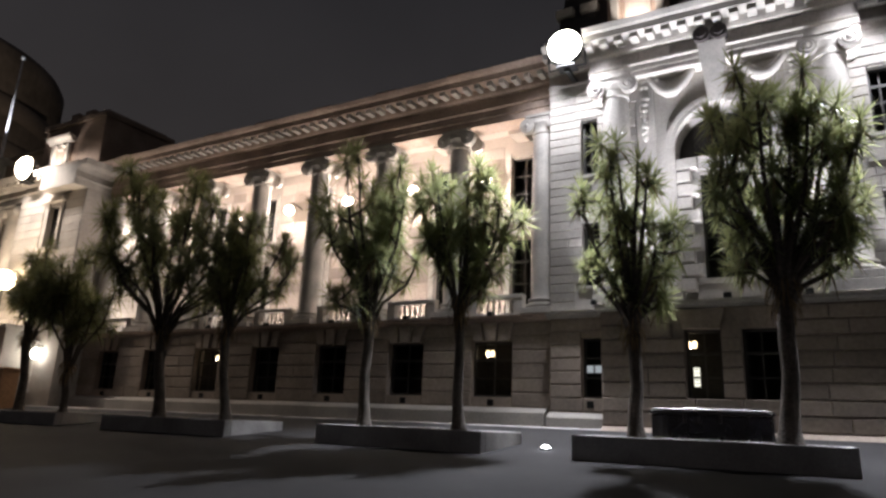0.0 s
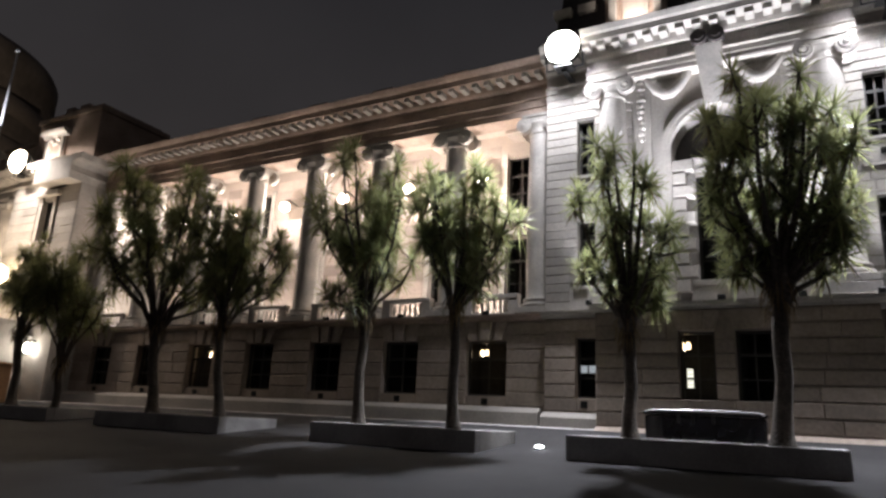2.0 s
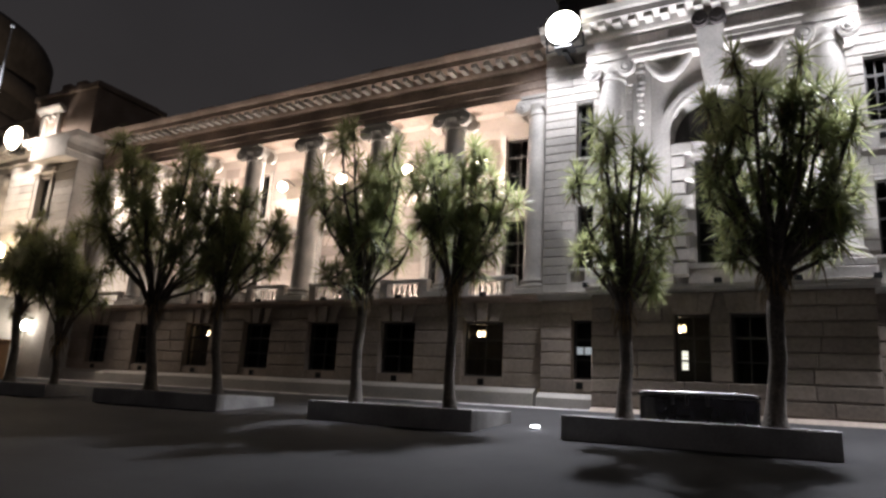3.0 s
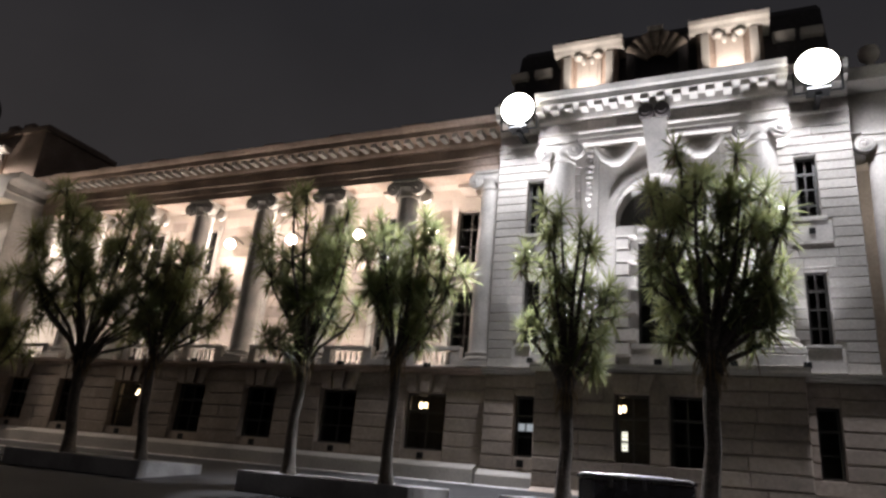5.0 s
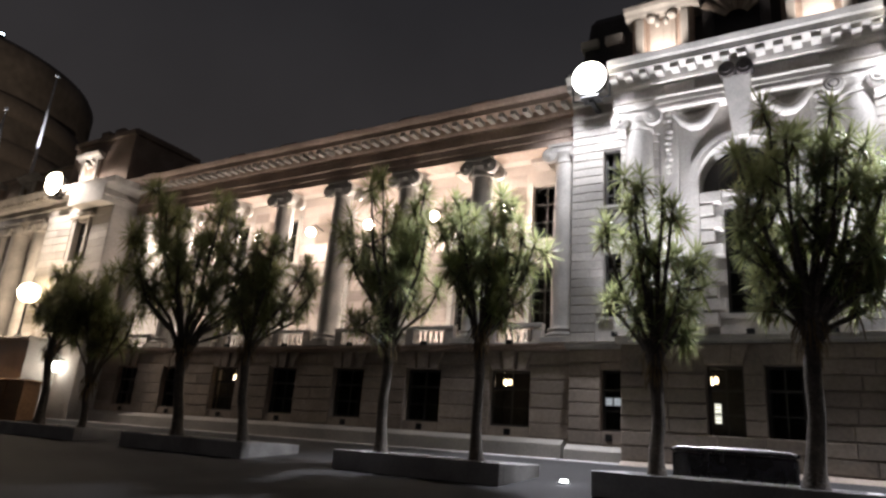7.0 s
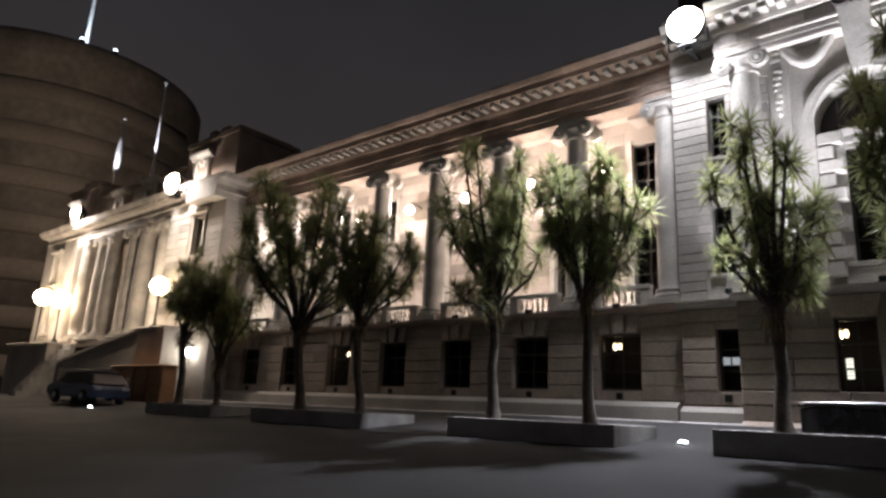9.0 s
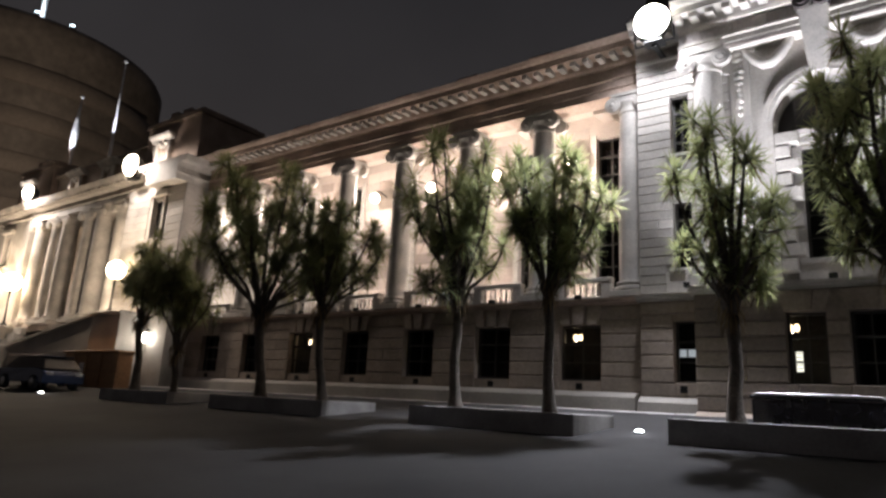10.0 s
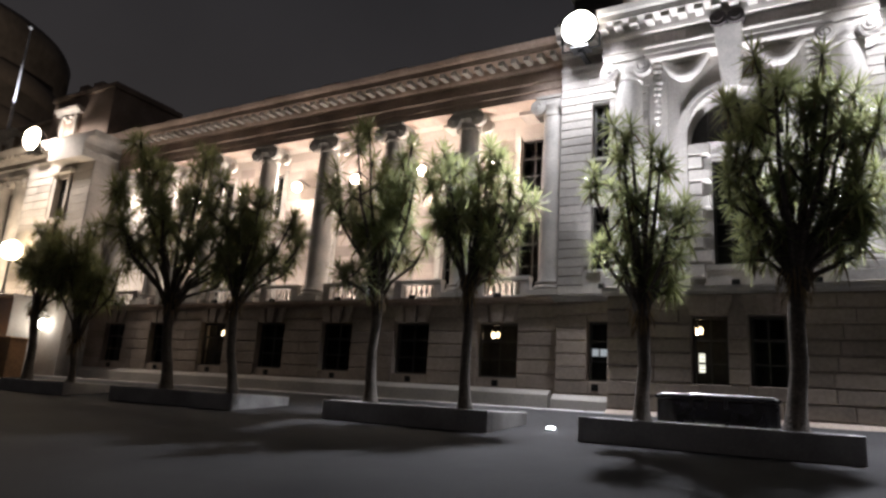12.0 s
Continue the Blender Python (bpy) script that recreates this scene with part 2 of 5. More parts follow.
def stone_courses(me, parent, x0, x1, z0, z1, pitch, y, holes, length, joint=0.022, proud=0.045, seed=1, name="stone_block"):
    """Courses of single blocks on the face y (looking to -y), leaving the holes free."""
    rng = random.Random(seed)
    rows = max(1, round((z1 - z0) / pitch))
    h = (z1 - z0) / rows
    for r in range(rows):
        za, zb = z0 + r * h, z0 + (r + 1) * h
        cuts = sorted((max(a, x0), min(b, x1)) for a, b, c, d in holes if min(d, zb) - max(c, za) > 0.3 * h and b > x0 and a < x1)
        spans, at = [], x0
        for a, b in cuts:
            if a > at:
                spans.append((at, a))
            at = max(at, b)
        if x1 > at:
            spans.append((at, x1))
        for a, b in spans:
            n = max(1, round((b - a) / length + rng.uniform(-0.3, 0.3)))
            marks = [a + (b - a) * (i + (rng.uniform(-0.22, 0.22) if 0 < i < n else 0)) / n for i in range(n + 1)]
            for p, q in zip(marks, marks[1:]):
                piece(name, me, parent, (p + 0.004, y, za + joint / 2), (q - p - 0.008, proud + rng.uniform(-0.004, 0.004), h - joint))

# ---- ground ----
SLOPE = 0.083
KERB_Y = 18.55


def ground_z(y):
    return SLOPE * y


bm = bmesh.new()
ys = [-900, -60, -20, 0, 6, 12, 18, KERB_Y + 0.1, 26, 60, 900]
zs = [-2, -2, -1.1, 0, *(ground_z(y) for y in (6, 12, 18, KERB_Y + 0.1)), 1.54, 1.54, 1.54]
xs = [-900, -120, -80, -60, -40, -30, -20, -10, 0, 10, 30, 120, 900]
grid = [[bm.verts.new((x, y, z)) for x in xs] for y, z in zip(ys, zs)]
for a, b in zip(grid, grid[1:]):
    for i in range(len(xs) - 1):
        bm.faces.new((a[i], a[i + 1], b[i + 1], b[i]))
structure("ground", bm, ASPHALT, "dark damp asphalt forecourt rising gently to the building", "ground")

# raised footpath along the building: each kerb stone and a splayed edge
footpath = thing("pavement", (-14, 19.2, 1.1), "raised concrete footpath along the foot of the building", "pavement", kind="structure")
bm = bmesh.new()
box(bm, -33.5, 12, KERB_Y + 0.25, 20.6, 1.0, 1.57)
part("slab", bm, PAVING, footpath)
kerb_me = block_mesh("kerb_stone", CONCRETE, 0.1)
for i in range(38):
    piece("kerb_stone", kerb_me, footpath, (-33.4 + 1.2 * i, KERB_Y + 0.26, 1.15), (1.19, 0.26, 0.43))

# ---- colonnade wing ----
FACE, PAVF = 20.0, 19.7
BAY, X_W = 3.35, -9.25
bays = [X_W - BAY * k for k in range(7)]
wing = thing("colonnade_wing", (-19, 20, 1.1), "long stone wing with a lamp-lit open colonnade upstairs", "building")
WX0, WX1 = -31.6, -7.1
holes = [(x - 0.73, x + 0.73, 2.45, 4.25) for x in bays]
bm = bmesh.new()
wall_with_openings(bm, WX0, WX1, 1.0, 4.86, FACE, FACE + 0.45, holes)
part("ground_floor_wall", bm, STONE_DARK, wing)



def plinth(parent, x0, x1, y, top, mat):
    bm = bmesh.new()
    profile_run(bm, [(y + 0.02, 1.0), (y - 0.34, 1.0), (y - 0.34, top - 0.16), (y - 0.30, top - 0.12), (y - 0.06, top), (y + 0.02, top)], x0, x1)
    part("plinth", bm, mat, parent, "splayed stone plinth course")


plinth(wing, WX0, -7.32, FACE, 2.13, STONE)


def window(parent, x0, x1, z0, z1, y, bars=(2, 3), name="window", frame_mat=FRAME):
    """A sash window set in an opening whose outer face is y: frame with bars, sill and panes."""
    f = 0.07
    yy = y + 0.22
    bm = bmesh.new()
    ring_frame(bm, x0, x1, z0, z1, f, yy, yy + 0.09)
    w = part(name, bm, frame_mat, parent)
    for i in range(1, bars[0]):
        x = x0 + (x1 - x0) * i / bars[0]
        bm = bmesh.new()
        box(bm, x - 0.02, x + 0.02, yy + 0.015, yy + 0.06, z0 + f, z1 - f)
        part("glazing_bar", bm, frame_mat, w)
    for i in range(1, bars[1]):
        z = z0 + (z1 - z0) * i / bars[1]
        wide = 0.035 if i == bars[1] // 2 + 1 else 0.02
        bm = bmesh.new()
        box(bm, x0 + f, x1 - f, yy + 0.01, yy + 0.065, z - wide, z + wide)
        part("glazing_bar", bm, frame_mat, w)
    bm = bmesh.new()
    box(bm, x0 + f, x1 - f, yy + 0.03, yy + 0.036, z0 + f, z1 - f)
    pane = part("pane", bm, GLASS, w, "dark reflecting glass")
    pane.visible_shadow = False
    return w


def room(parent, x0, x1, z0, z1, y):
    """The room behind a window, its unlit darkness painted as near-black."""
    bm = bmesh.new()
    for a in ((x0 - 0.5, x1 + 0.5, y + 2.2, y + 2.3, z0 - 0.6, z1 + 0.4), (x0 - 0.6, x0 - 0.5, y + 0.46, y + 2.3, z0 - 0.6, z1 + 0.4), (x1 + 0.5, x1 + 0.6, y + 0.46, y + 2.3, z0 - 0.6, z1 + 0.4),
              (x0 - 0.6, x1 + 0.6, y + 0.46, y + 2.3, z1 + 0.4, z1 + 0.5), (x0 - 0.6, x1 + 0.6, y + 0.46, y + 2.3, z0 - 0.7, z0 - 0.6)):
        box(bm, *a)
    part("room_shell", bm, ROOM_DARK, parent)


def voussoirs(parent, x, half, z, y, mat, rise=0.6):
    """Three wedge stones over an opening."""
    for i in (-1, 0, 1):
        bm = bmesh.new()
        d = 0.13 if i == 0 else 0.09
        w0, w1 = 0.16, 0.22
        cx0, cx1 = x + i * half * 0.62, x + i * half * 0.80
        v = [bm.verts.new(p) for yy in (y + 0.02, y - d) for p in ((cx0 - w0, yy, z), (cx0 + w0, yy, z), (cx1 + w1, yy, z + rise), (cx1 - w1, yy, z + rise))]
        for f in ((0, 1, 2, 3), (4, 7, 6, 5), (0, 4, 5, 1), (1, 5, 6, 2), (2, 6, 7, 3), (3, 7, 4, 0)):
            bm.faces.new([v[k] for k in f])
        soften(bm, 0.012)
        part("keystone" if i == 0 else "voussoir", bm, mat, parent)


def vent(parent, x, y, z, s=0.10):
    bm = bmesh.new()
    box(bm, x - s, x + s, y - 0.05, y + 0.01, z - s, z + s)
    box(bm, x - s * 0.8, x + s * 0.8, y - 0.06, y - 0.05, z - s * 0.5, z - s * 0.3)
    box(bm, x - s * 0.8, x + s * 0.8, y - 0.06, y - 0.05, z + s * 0.1, z + s * 0.3)
    part("vent_grille", bm, IRON, parent)


for x in bays:
    window(wing, x - 0.73, x + 0.73, 2.45, 4.25, FACE)
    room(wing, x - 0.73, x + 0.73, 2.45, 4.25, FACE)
    voussoirs(wing, x, 0.73, 4.25, FACE - 0.04, STONE_DARK)
    vent(wing, x, FACE - 0.045, 2.27)

# string course and loggia floor
bm = bmesh.new()
profile_run(bm, [(FACE + 0.2, 4.86), (FACE - 0.10, 4.86), (FACE - 0.14, 4.93), (FACE - 0.26, 4.97), (FACE - 0.28, 5.06), (FACE + 0.2, 5.08)], WX0, -7.0)
part("string_course", bm, STONE_WARM, wing)
bm = bmesh.new()
box(bm, WX0, -7.1, FACE + 0.2, 23.2, 4.80, 5.06)
part("loggia_floor", bm, PAVING, wing)

# loggia back wall with tall windows
BACK = 22.6
back_holes = [h for x in bays for h in ((x - 0.52, x + 0.52, 5.06, 8.5), (x - 0.52, x + 0.52, 9.65, 11.85))]
bm = bmesh.new()
wall_with_openings(bm, WX0, -6.9, 5.0, 13.2, BACK, BACK + 0.45, back_holes)
part("loggia_back_wall", bm, PLASTER, wing)
bm = bmesh.new()
box(bm, WX0, -6.9, FACE + 0.35, BACK + 0.2, 12.85, 13.0)
part("loggia_ceiling", bm, PLASTER, wing)
for x in bays:
    bm = bmesh.new()
    box(bm, x - 0.30, x + 0.30, BACK - 0.9, BACK, 12.45, 12.85)
    soften(bm, 0.03)
    part("ceiling_bracket", bm, PLASTER, wing)
    window(wing, x - 0.52, x + 0.52, 5.06, 8.5, BACK, (2, 4))
    window(wing, x - 0.52, x + 0.52, 9.65, 11.85, BACK, (2, 3))
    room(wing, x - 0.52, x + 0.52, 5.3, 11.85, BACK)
    bm = bmesh.new()
    for a, b in ((-0.72, -0.52), (0.52, 0.72)):
        box(bm, x + a, x + b, BACK - 0.08, BACK + 0.02, 5.06, 8.62)
        box(bm, x + a, x + b, BACK - 0.07, BACK + 0.02, 9.55, 12.0)
    box(bm, x - 0.72, x + 0.72, BACK - 0.12, BACK + 0.02, 8.62, 8.80)
    box(bm, x - 0.8, x + 0.8, BACK - 0.2, BACK + 0.02, 9.45, 9.55)
    # segmental pediment over the door
    arc = [(x + 0.95 * math.sin(a), 8.62 + 0.62 * math.cos(a) - 0.05) for a in (math.pi * (k / 10 - 0.5) for k in range(11))]
    inner = [(x + 0.80 * math.sin(a), 8.62 + 0.48 * math.cos(a) - 0.05) for a in (math.pi * (k / 10 - 0.5) for k in range(11))]
    for k in range(10):
        q = [arc[k], arc[k + 1], inner[k + 1], inner[k]]
        v = [bm.verts.new((px, yy, pz + 0.18)) for yy in (BACK + 0.01, BACK - 0.2) for px, pz in q]
        for f in ((0, 1, 2, 3), (7, 6, 5, 4), (0, 4, 5, 1), (1, 5, 6, 2), (2, 6, 7, 3), (3, 7, 4, 0)):
            bm.faces.new([v[i] for i in f])
    part("window_surround", bm, STONE_TRIM, wing, "stone window surround with a curved pediment")


# columns
def column_meshes(h, r, cap_mat):
    """Shaft, base and Ionic capital of a column of height h standing on z = 0."""
    bm = bmesh.new()
    prof = [(r * 1.05, 0.52)] + [(r * (1 - 0.14 * max(0, (k / 10 - 0.3) / 0.7) ** 1.6), 0.55 + (h - 1.25) * k / 10) for k in range(11)]
    seg = 40
    rings = []
    for rr, z in prof:
        rings.append([bm.verts.new((rr * (1 - (0.035 if i % 2 else 0)) * math.cos(2 * math.pi * i / seg), rr * (1 - (0.035 if i % 2 else 0)) * math.sin(2 * math.pi * i / seg), z)) for i in range(seg)])
    for a, b in zip(rings, rings[1:]):
        for i in range(seg):
            bm.faces.new((a[i], a[(i + 1) % seg], b[(i + 1) % seg], b[i])).smooth = True
    shaft = mesh_of("shaft", bm, STONE_TRIM)
    bm = bmesh.new()
    box(bm, -r * 1.42, r * 1.42, -r * 1.42, r * 1.42, 0, 0.20)
    soften(bm, 0.015)
    lathe(bm, [(r * 1.2, 0.20), (r * 1.36, 0.22), (r * 1.40, 0.28), (r * 1.36, 0.34), (r * 1.18, 0.36), (r * 1.13, 0.41), (r * 1.22, 0.44), (r * 1.24, 0.48), (r * 1.18, 0.52), (r * 1.03, 0.54)], seg=32)
    base = mesh_of("base", bm, STONE_TRIM)
    bm = bmesh.new()
    z = h - 0.70
    lathe(bm, [(r * 0.86, z), (r * 0.95, z + 0.04), (r * 0.90, z + 0.08), (r * 0.90, z + 0.26), (r * 1.08, z + 0.36), (r * 1.12, z + 0.44)], seg=32)
    box(bm, -r * 1.22, r * 1.22, -r * 1.12, r * 1.12, z + 0.60, z + 0.70)
    box(bm, -r * 1.12, r * 1.12, -r * 1.0, r * 1.0, z + 0.42, z + 0.60)
    cap = mesh_of("capital", bm, cap_mat)
    # a scroll: a stepped drum with a raised eye
    bm = bmesh.new()
    lathe(bm, [(0.27, 0), (0.27, r * 0.42), (0.235, r * 0.46), (0.225, r * 0.42), (0.19, r * 0.42), (0.185, r * 0.50), (0.13, r * 0.50), (0.125, r * 0.45), (0.09, r * 0.45), (0.085, r * 0.56), (0.02, r * 0.58)], seg=20)
    bmesh.ops.transform(bm, matrix=Matrix.Rotation(radians(90), 4, "X"), verts=bm.verts)
    scroll = mesh_of("volute", bm, cap_mat)
    spots = [(sx * r * 1.12, sy * r * 0.62, z + 0.33, sy) for sx in (-1, 1) for sy in (-1, 1)]
    return shaft, base, cap, scroll, spots


def column(parent, x, y, z, meshes):
    c = piece("column", meshes[0], parent, (x, y, z))
    bpy.context.view_layer.update()
    for name, me in zip(("base", "capital"), meshes[1:3]):
        ob = new(name, me)
        ob.parent = c
    for vx, vy, vz, side in meshes[4]:
        ob = new("volute", meshes[3])
        ob.parent = c
        ob.location = (vx, vy, vz)
        ob.rotation_euler = (0, 0, 0 if side < 0 else math.pi)
    return c


wing_col = column_meshes(7.06, 0.45, STONE_TRIM)
COLS = [X_W + BAY / 2 - BAY * k for k in range(8)]
for x in COLS:
    column(wing, x, FACE + 0.42, 5.10, wing_col)

# balustrades between the columns
bm = bmesh.new()
lathe(bm, [(0.065, 0.0), (0.065, 0.04), (0.04, 0.06), (0.085, 0.16), (0.09, 0.22), (0.05, 0.36), (0.04, 0.42), (0.065, 0.45), (0.065, 0.48)], seg=10)
bal_me = mesh_of("baluster", bm, STONE_TRIM)
for x in bays:
    a, b = x - BAY / 2 + 0.66, x + BAY / 2 - 0.66
    bm = bmesh.new()
    box(bm, a, b, FACE + 0.12, FACE + 0.42, 5.09, 5.20)
    box(bm, a, b, FACE + 0.10, FACE + 0.44, 5.685, 5.83)
    box(bm, a, a + 0.34, FACE + 0.13, FACE + 0.41, 5.20, 5.685)
    box(bm, b - 0.34, b, FACE + 0.13, FACE + 0.41, 5.20, 5.685)
    soften(bm, 0.012)
    rail = part("balustrade", bm, STONE_TRIM, wing)
    for k in range(6):
        piece("baluster", bal_me, rail, (a + 0.46 + (b - a - 0.92) * k / 5, FACE + 0.27, 5.203), (0.62, 0.62, 1))

# entablature, modillions, cornice, parapet
bm = bmesh.new()
profile_run(bm, [(FACE + 0.80, 12.16), (FACE + 0.02, 12.16), (FACE + 0.02, 12.42), (FACE - 0.03, 12.43), (FACE - 0.03, 12.70), (FACE - 0.10, 12.74), (FACE - 0.10, 12.80), (FACE, 12.83), (FACE, 13.18),
                 (FACE - 0.12, 13.22), (FACE - 0.16, 13.30), (FACE + 0.80, 13.30)], WX0, -7.05)
part("entablature", bm, STONE_WARM, wing, "brown weathered stone entablature")
bm = bmesh.new()
profile_run(bm, [(FACE + 0.80, 13.301), (FACE - 0.17, 13.301), (FACE - 0.20, 13.52), (FACE - 0.68, 13.54), (FACE - 0.70, 13.74), (FACE - 0.78, 13.80), (FACE - 0.86, 13.93), (FACE + 0.80, 14.02)], WX0, -6.9)
part("cornice", bm, STONE_WARM, wing)
bm = bmesh.new()
profile_run(bm, [(FACE + 0.7, 14.0), (FACE + 0.1, 14.0), (FACE + 0.1, 14.36), (FACE + 0.04, 14.38), (FACE + 0.04, 14.46), (FACE + 0.7, 14.46)], WX0, -7.1)
for x in COLS[1:]:
    box(bm, x - 0.5, x + 0.5, FACE + 0.0, FACE + 0.72, 13.98, 14.56)
part("parapet", bm, STONE_WARM, wing)
bm = bmesh.new()
box(bm, 0, 0.22, -0.44, 0, 0.0, 0.18)
soften(bm, 0.02)
mod_me = mesh_of("modillion", bm, STONE_TRIM)
for k in range(50):
    piece("modillion", mod_me, wing, (-31.2 + 0.484 * k, FACE - 0.19, 13.345))
bm = bmesh.new()
box(bm, WX0, -7.1, FACE + 0.6, 32, 13.9, 14.2)
part("roof", bm, SLATE, wing)

# ---- corner pavilion with the great arched window ----
PX0, PX1, PC = -7.11, 3.5, -1.82
pav = thing("corner_pavilion", (PC, 20, 1.1), "floodlit pale stone pavilion with giant columns, arched window and dormers", "building")
light_me = block_mesh("stone_block", STONE, 0.06)
low_holes = [(-6.12, -5.46, 2.45, 4.25), (1.95, 2.5, 2.45, 4.25)]
CF, CX0, CX1 = 18.85, PC - 3.45, PC + 3.52
mid_holes = [(-2.99, -2.07, 2.38, 4.28), (-1.57, -0.68, 2.38, 4.28)]
for a, b in ((PX0, CX0 + 0.2), (CX1 - 0.2, PX1)):
    bm = bmesh.new()
    wall_with_openings(bm, a, b, 1.0, 4.86, PAVF, PAVF + 0.45, low_holes)
    part("ground_floor_wall", bm, STONE_DARK, pav)
plinth(pav, PX0 - 0.02, CX0 - 0.02, PAVF, 2.02, STONE)
plinth(pav, CX1 + 0.02, PX1, PAVF, 2.02, STONE)
plinth(pav, CX0, CX1, CF, 1.66, STONE_DARK)
for a, b, c, d in low_holes:
    window(pav, a, b, c, d, PAVF, (1, 3))
    room(pav, a, b, c, d, PAVF)
bm = bmesh.new()
wall_with_openings(bm, CX0, CX1, 1.0, 4.86, CF, CF + 0.45, mid_holes)
box(bm, CX0, CX0 + 0.3, CF + 0.451, PAVF, 1.0, 4.86)
box(bm, CX1 - 0.3, CX1, CF + 0.451, PAVF, 1.0, 4.86)
part("projecting_wall", bm, STONE_DARK, pav)
for a, b, c, d in mid_holes:
    window(pav, a, b, c, d, CF, (2, 3))
    room(pav, a, b, c, d, CF)
    voussoirs(pav, (a + b) / 2, 0.5, 4.28, CF - 0.04, STONE_DARK, 0.54)
vent(pav, -5.85, PAVF - 0.045, 2.26)
bm = bmesh.new()
profile_run(bm, [(PAVF + 0.3, 4.86), (PAVF - 0.08, 4.86), (PAVF - 0.12, 4.93), (PAVF - 0.24, 4.97), (PAVF - 0.26, 5.05), (PAVF + 0.3, 5.07)], PX0 - 0.1, PX1 + 0.1)
profile_run(bm, [(PAVF + 0.3, 4.861), (CF - 0.08, 4.861), (CF - 0.12, 4.93), (CF - 0.24, 4.97), (CF - 0.26, 5.055), (PAVF + 0.3, 5.075)], CX0 - 0.12, CX1 + 0.12)
part("string_course", bm, STONE_TRIM, pav)

up_holes = [(-6.04, -5.48, 5.82, 7.94), (-6.04, -5.48, 9.46, 11.44), (1.98, 2.54, 5.82, 7.94), (1.98, 2.54, 9.46, 11.44)]
AL, AR, SPRING = PC - 1.30, PC + 1.30, 9.95
# the wall beside the arch, and the spandrel above it
bm = bmesh.new()
wall_with_openings(bm, PX0, AL, 5.0, 12.4, PAVF, PAVF + 0.45, up_holes)
wall_with_openings(bm, AR, PX1, 5.0, 12.4, PAVF, PAVF + 0.45, up_holes)
part("upper_wall", bm, STONE, pav)
bm = bmesh.new()
n = 20
arch = [(PC - 1.30 * math.cos(math.pi * k / n), SPRING + 1.30 * math.sin(math.pi * k / n)) for k in range(n + 1)]
for (xa, za), (xb, zb) in zip(arch, arch[1:]):
    v = [bm.verts.new((x, y, z)) for y in (PAVF + 0.002, PAVF + 0.95) for x, z in ((xa, za), (xb, zb), (xb, 12.398), (xa, 12.398))]
    for f in ((0, 1, 2, 3), (4, 7, 6, 5), (0, 4, 5, 1), (1, 5, 6, 2), (2, 6, 7, 3), (3, 7, 4, 0)):
        bm.faces.new([v[i] for i in f])
bmesh.ops.remove_doubles(bm, verts=bm.verts, dist=0.0005)
part("arch_spandrel", bm, STONE, pav)
# moulded arch band
bm = bmesh.new()
for r0, r1, d in ((1.30, 1.44, 0.05), (1.44, 1.56, 0.08)):
    ring = [[(PC - r * math.cos(math.pi * k / 28), SPRING + r * math.sin(math.pi * k / 28)) for k in range(29)] for r in (r0, r1)]
    for k in range(28):
        q = [ring[0][k], ring[0][k + 1], ring[1][k + 1], ring[1][k]]
        v = [bm.verts.new((x, y, z)) for y in (PAVF, PAVF - d) for x, z in q]
        for f in ((4, 7, 6, 5), (0, 4, 5, 1), (2, 6, 7, 3)):
            bm.faces.new([v[i] for i in f])
bmesh.ops.remove_doubles(bm, verts=bm.verts, dist=0.0005)
part("arch_band", bm, STONE_TRIM, pav)
# jamb blocks, alternately long and short
jamb_me = block_mesh("jamb_block", STONE, 0.1)
for k in range(10):
    w = 0.62 if k % 2 else 0.40
    for s in (-1, 1):
        x = AL if s < 0 else AR - w
        piece("jamb_block", jamb_me, pav, (x + (0.004 if s < 0 else -0.004), PAVF + 0.30, 5.52 + 0.41 * k), (w, 0.34, 0.39))
# deep recess: back wall, tall window, transom beam, lunette
RB = PAVF + 0.75
bm = bmesh.new()
wall_with_openings(bm, AL - 0.1, AR + 0.1, 5.0, 9.42, RB, RB + 0.3, [(PC - 0.72, PC + 0.72, 5.95, 9.3)])
for s in (-1, 1):
    box(bm, PC + s * 1.31, PC + s * 1.55, PAVF + 0.451, RB + 0.3, 5.0, SPRING)
part("recess_wall", bm, STONE, pav)
window(pav, PC - 0.72, PC + 0.72, 5.95, 9.3, RB - 0.1, (3, 5))
room(pav, PC - 0.72, PC + 0.72, 5.95, 9.3, RB)
bm = bmesh.new()
profile_run(bm, [(RB + 0.3, 9.42), (RB - 0.18, 9.42), (RB - 0.20, 9.58), (RB - 0.30, 9.64), (RB - 0.34, 9.76), (RB + 0.3, 9.78)], AL + 0.01, AR - 0.01)
part("transom_beam", bm, STONE_TRIM, pav)
bm = bmesh.new()
box(bm, AL, AR, RB + 0.12, RB + 0.16, 9.78, 11.3)
part("lunette_glass", bm, FRAME, pav, "dark half-round window over the transom")
bm = bmesh.new()
for k in range(-2, 3):
    box(bm, PC + 0.42 * k - 0.03, PC + 0.42 * k + 0.03, RB + 0.06, RB + 0.118, 9.78, 11.25)
part("lunette_bars", bm, FRAME, pav)
bm = bmesh.new()
box(bm, PC - 0.95, PC + 0.95, RB - 0.30, RB + 0.002, 5.07, 5.78)
box(bm, PC - 1.02, PC + 1.02, RB - 0.36, RB + 0.003, 5.78, 5.94)
soften(bm, 0.02)
part("window_apron", bm, STONE_TRIM, pav)

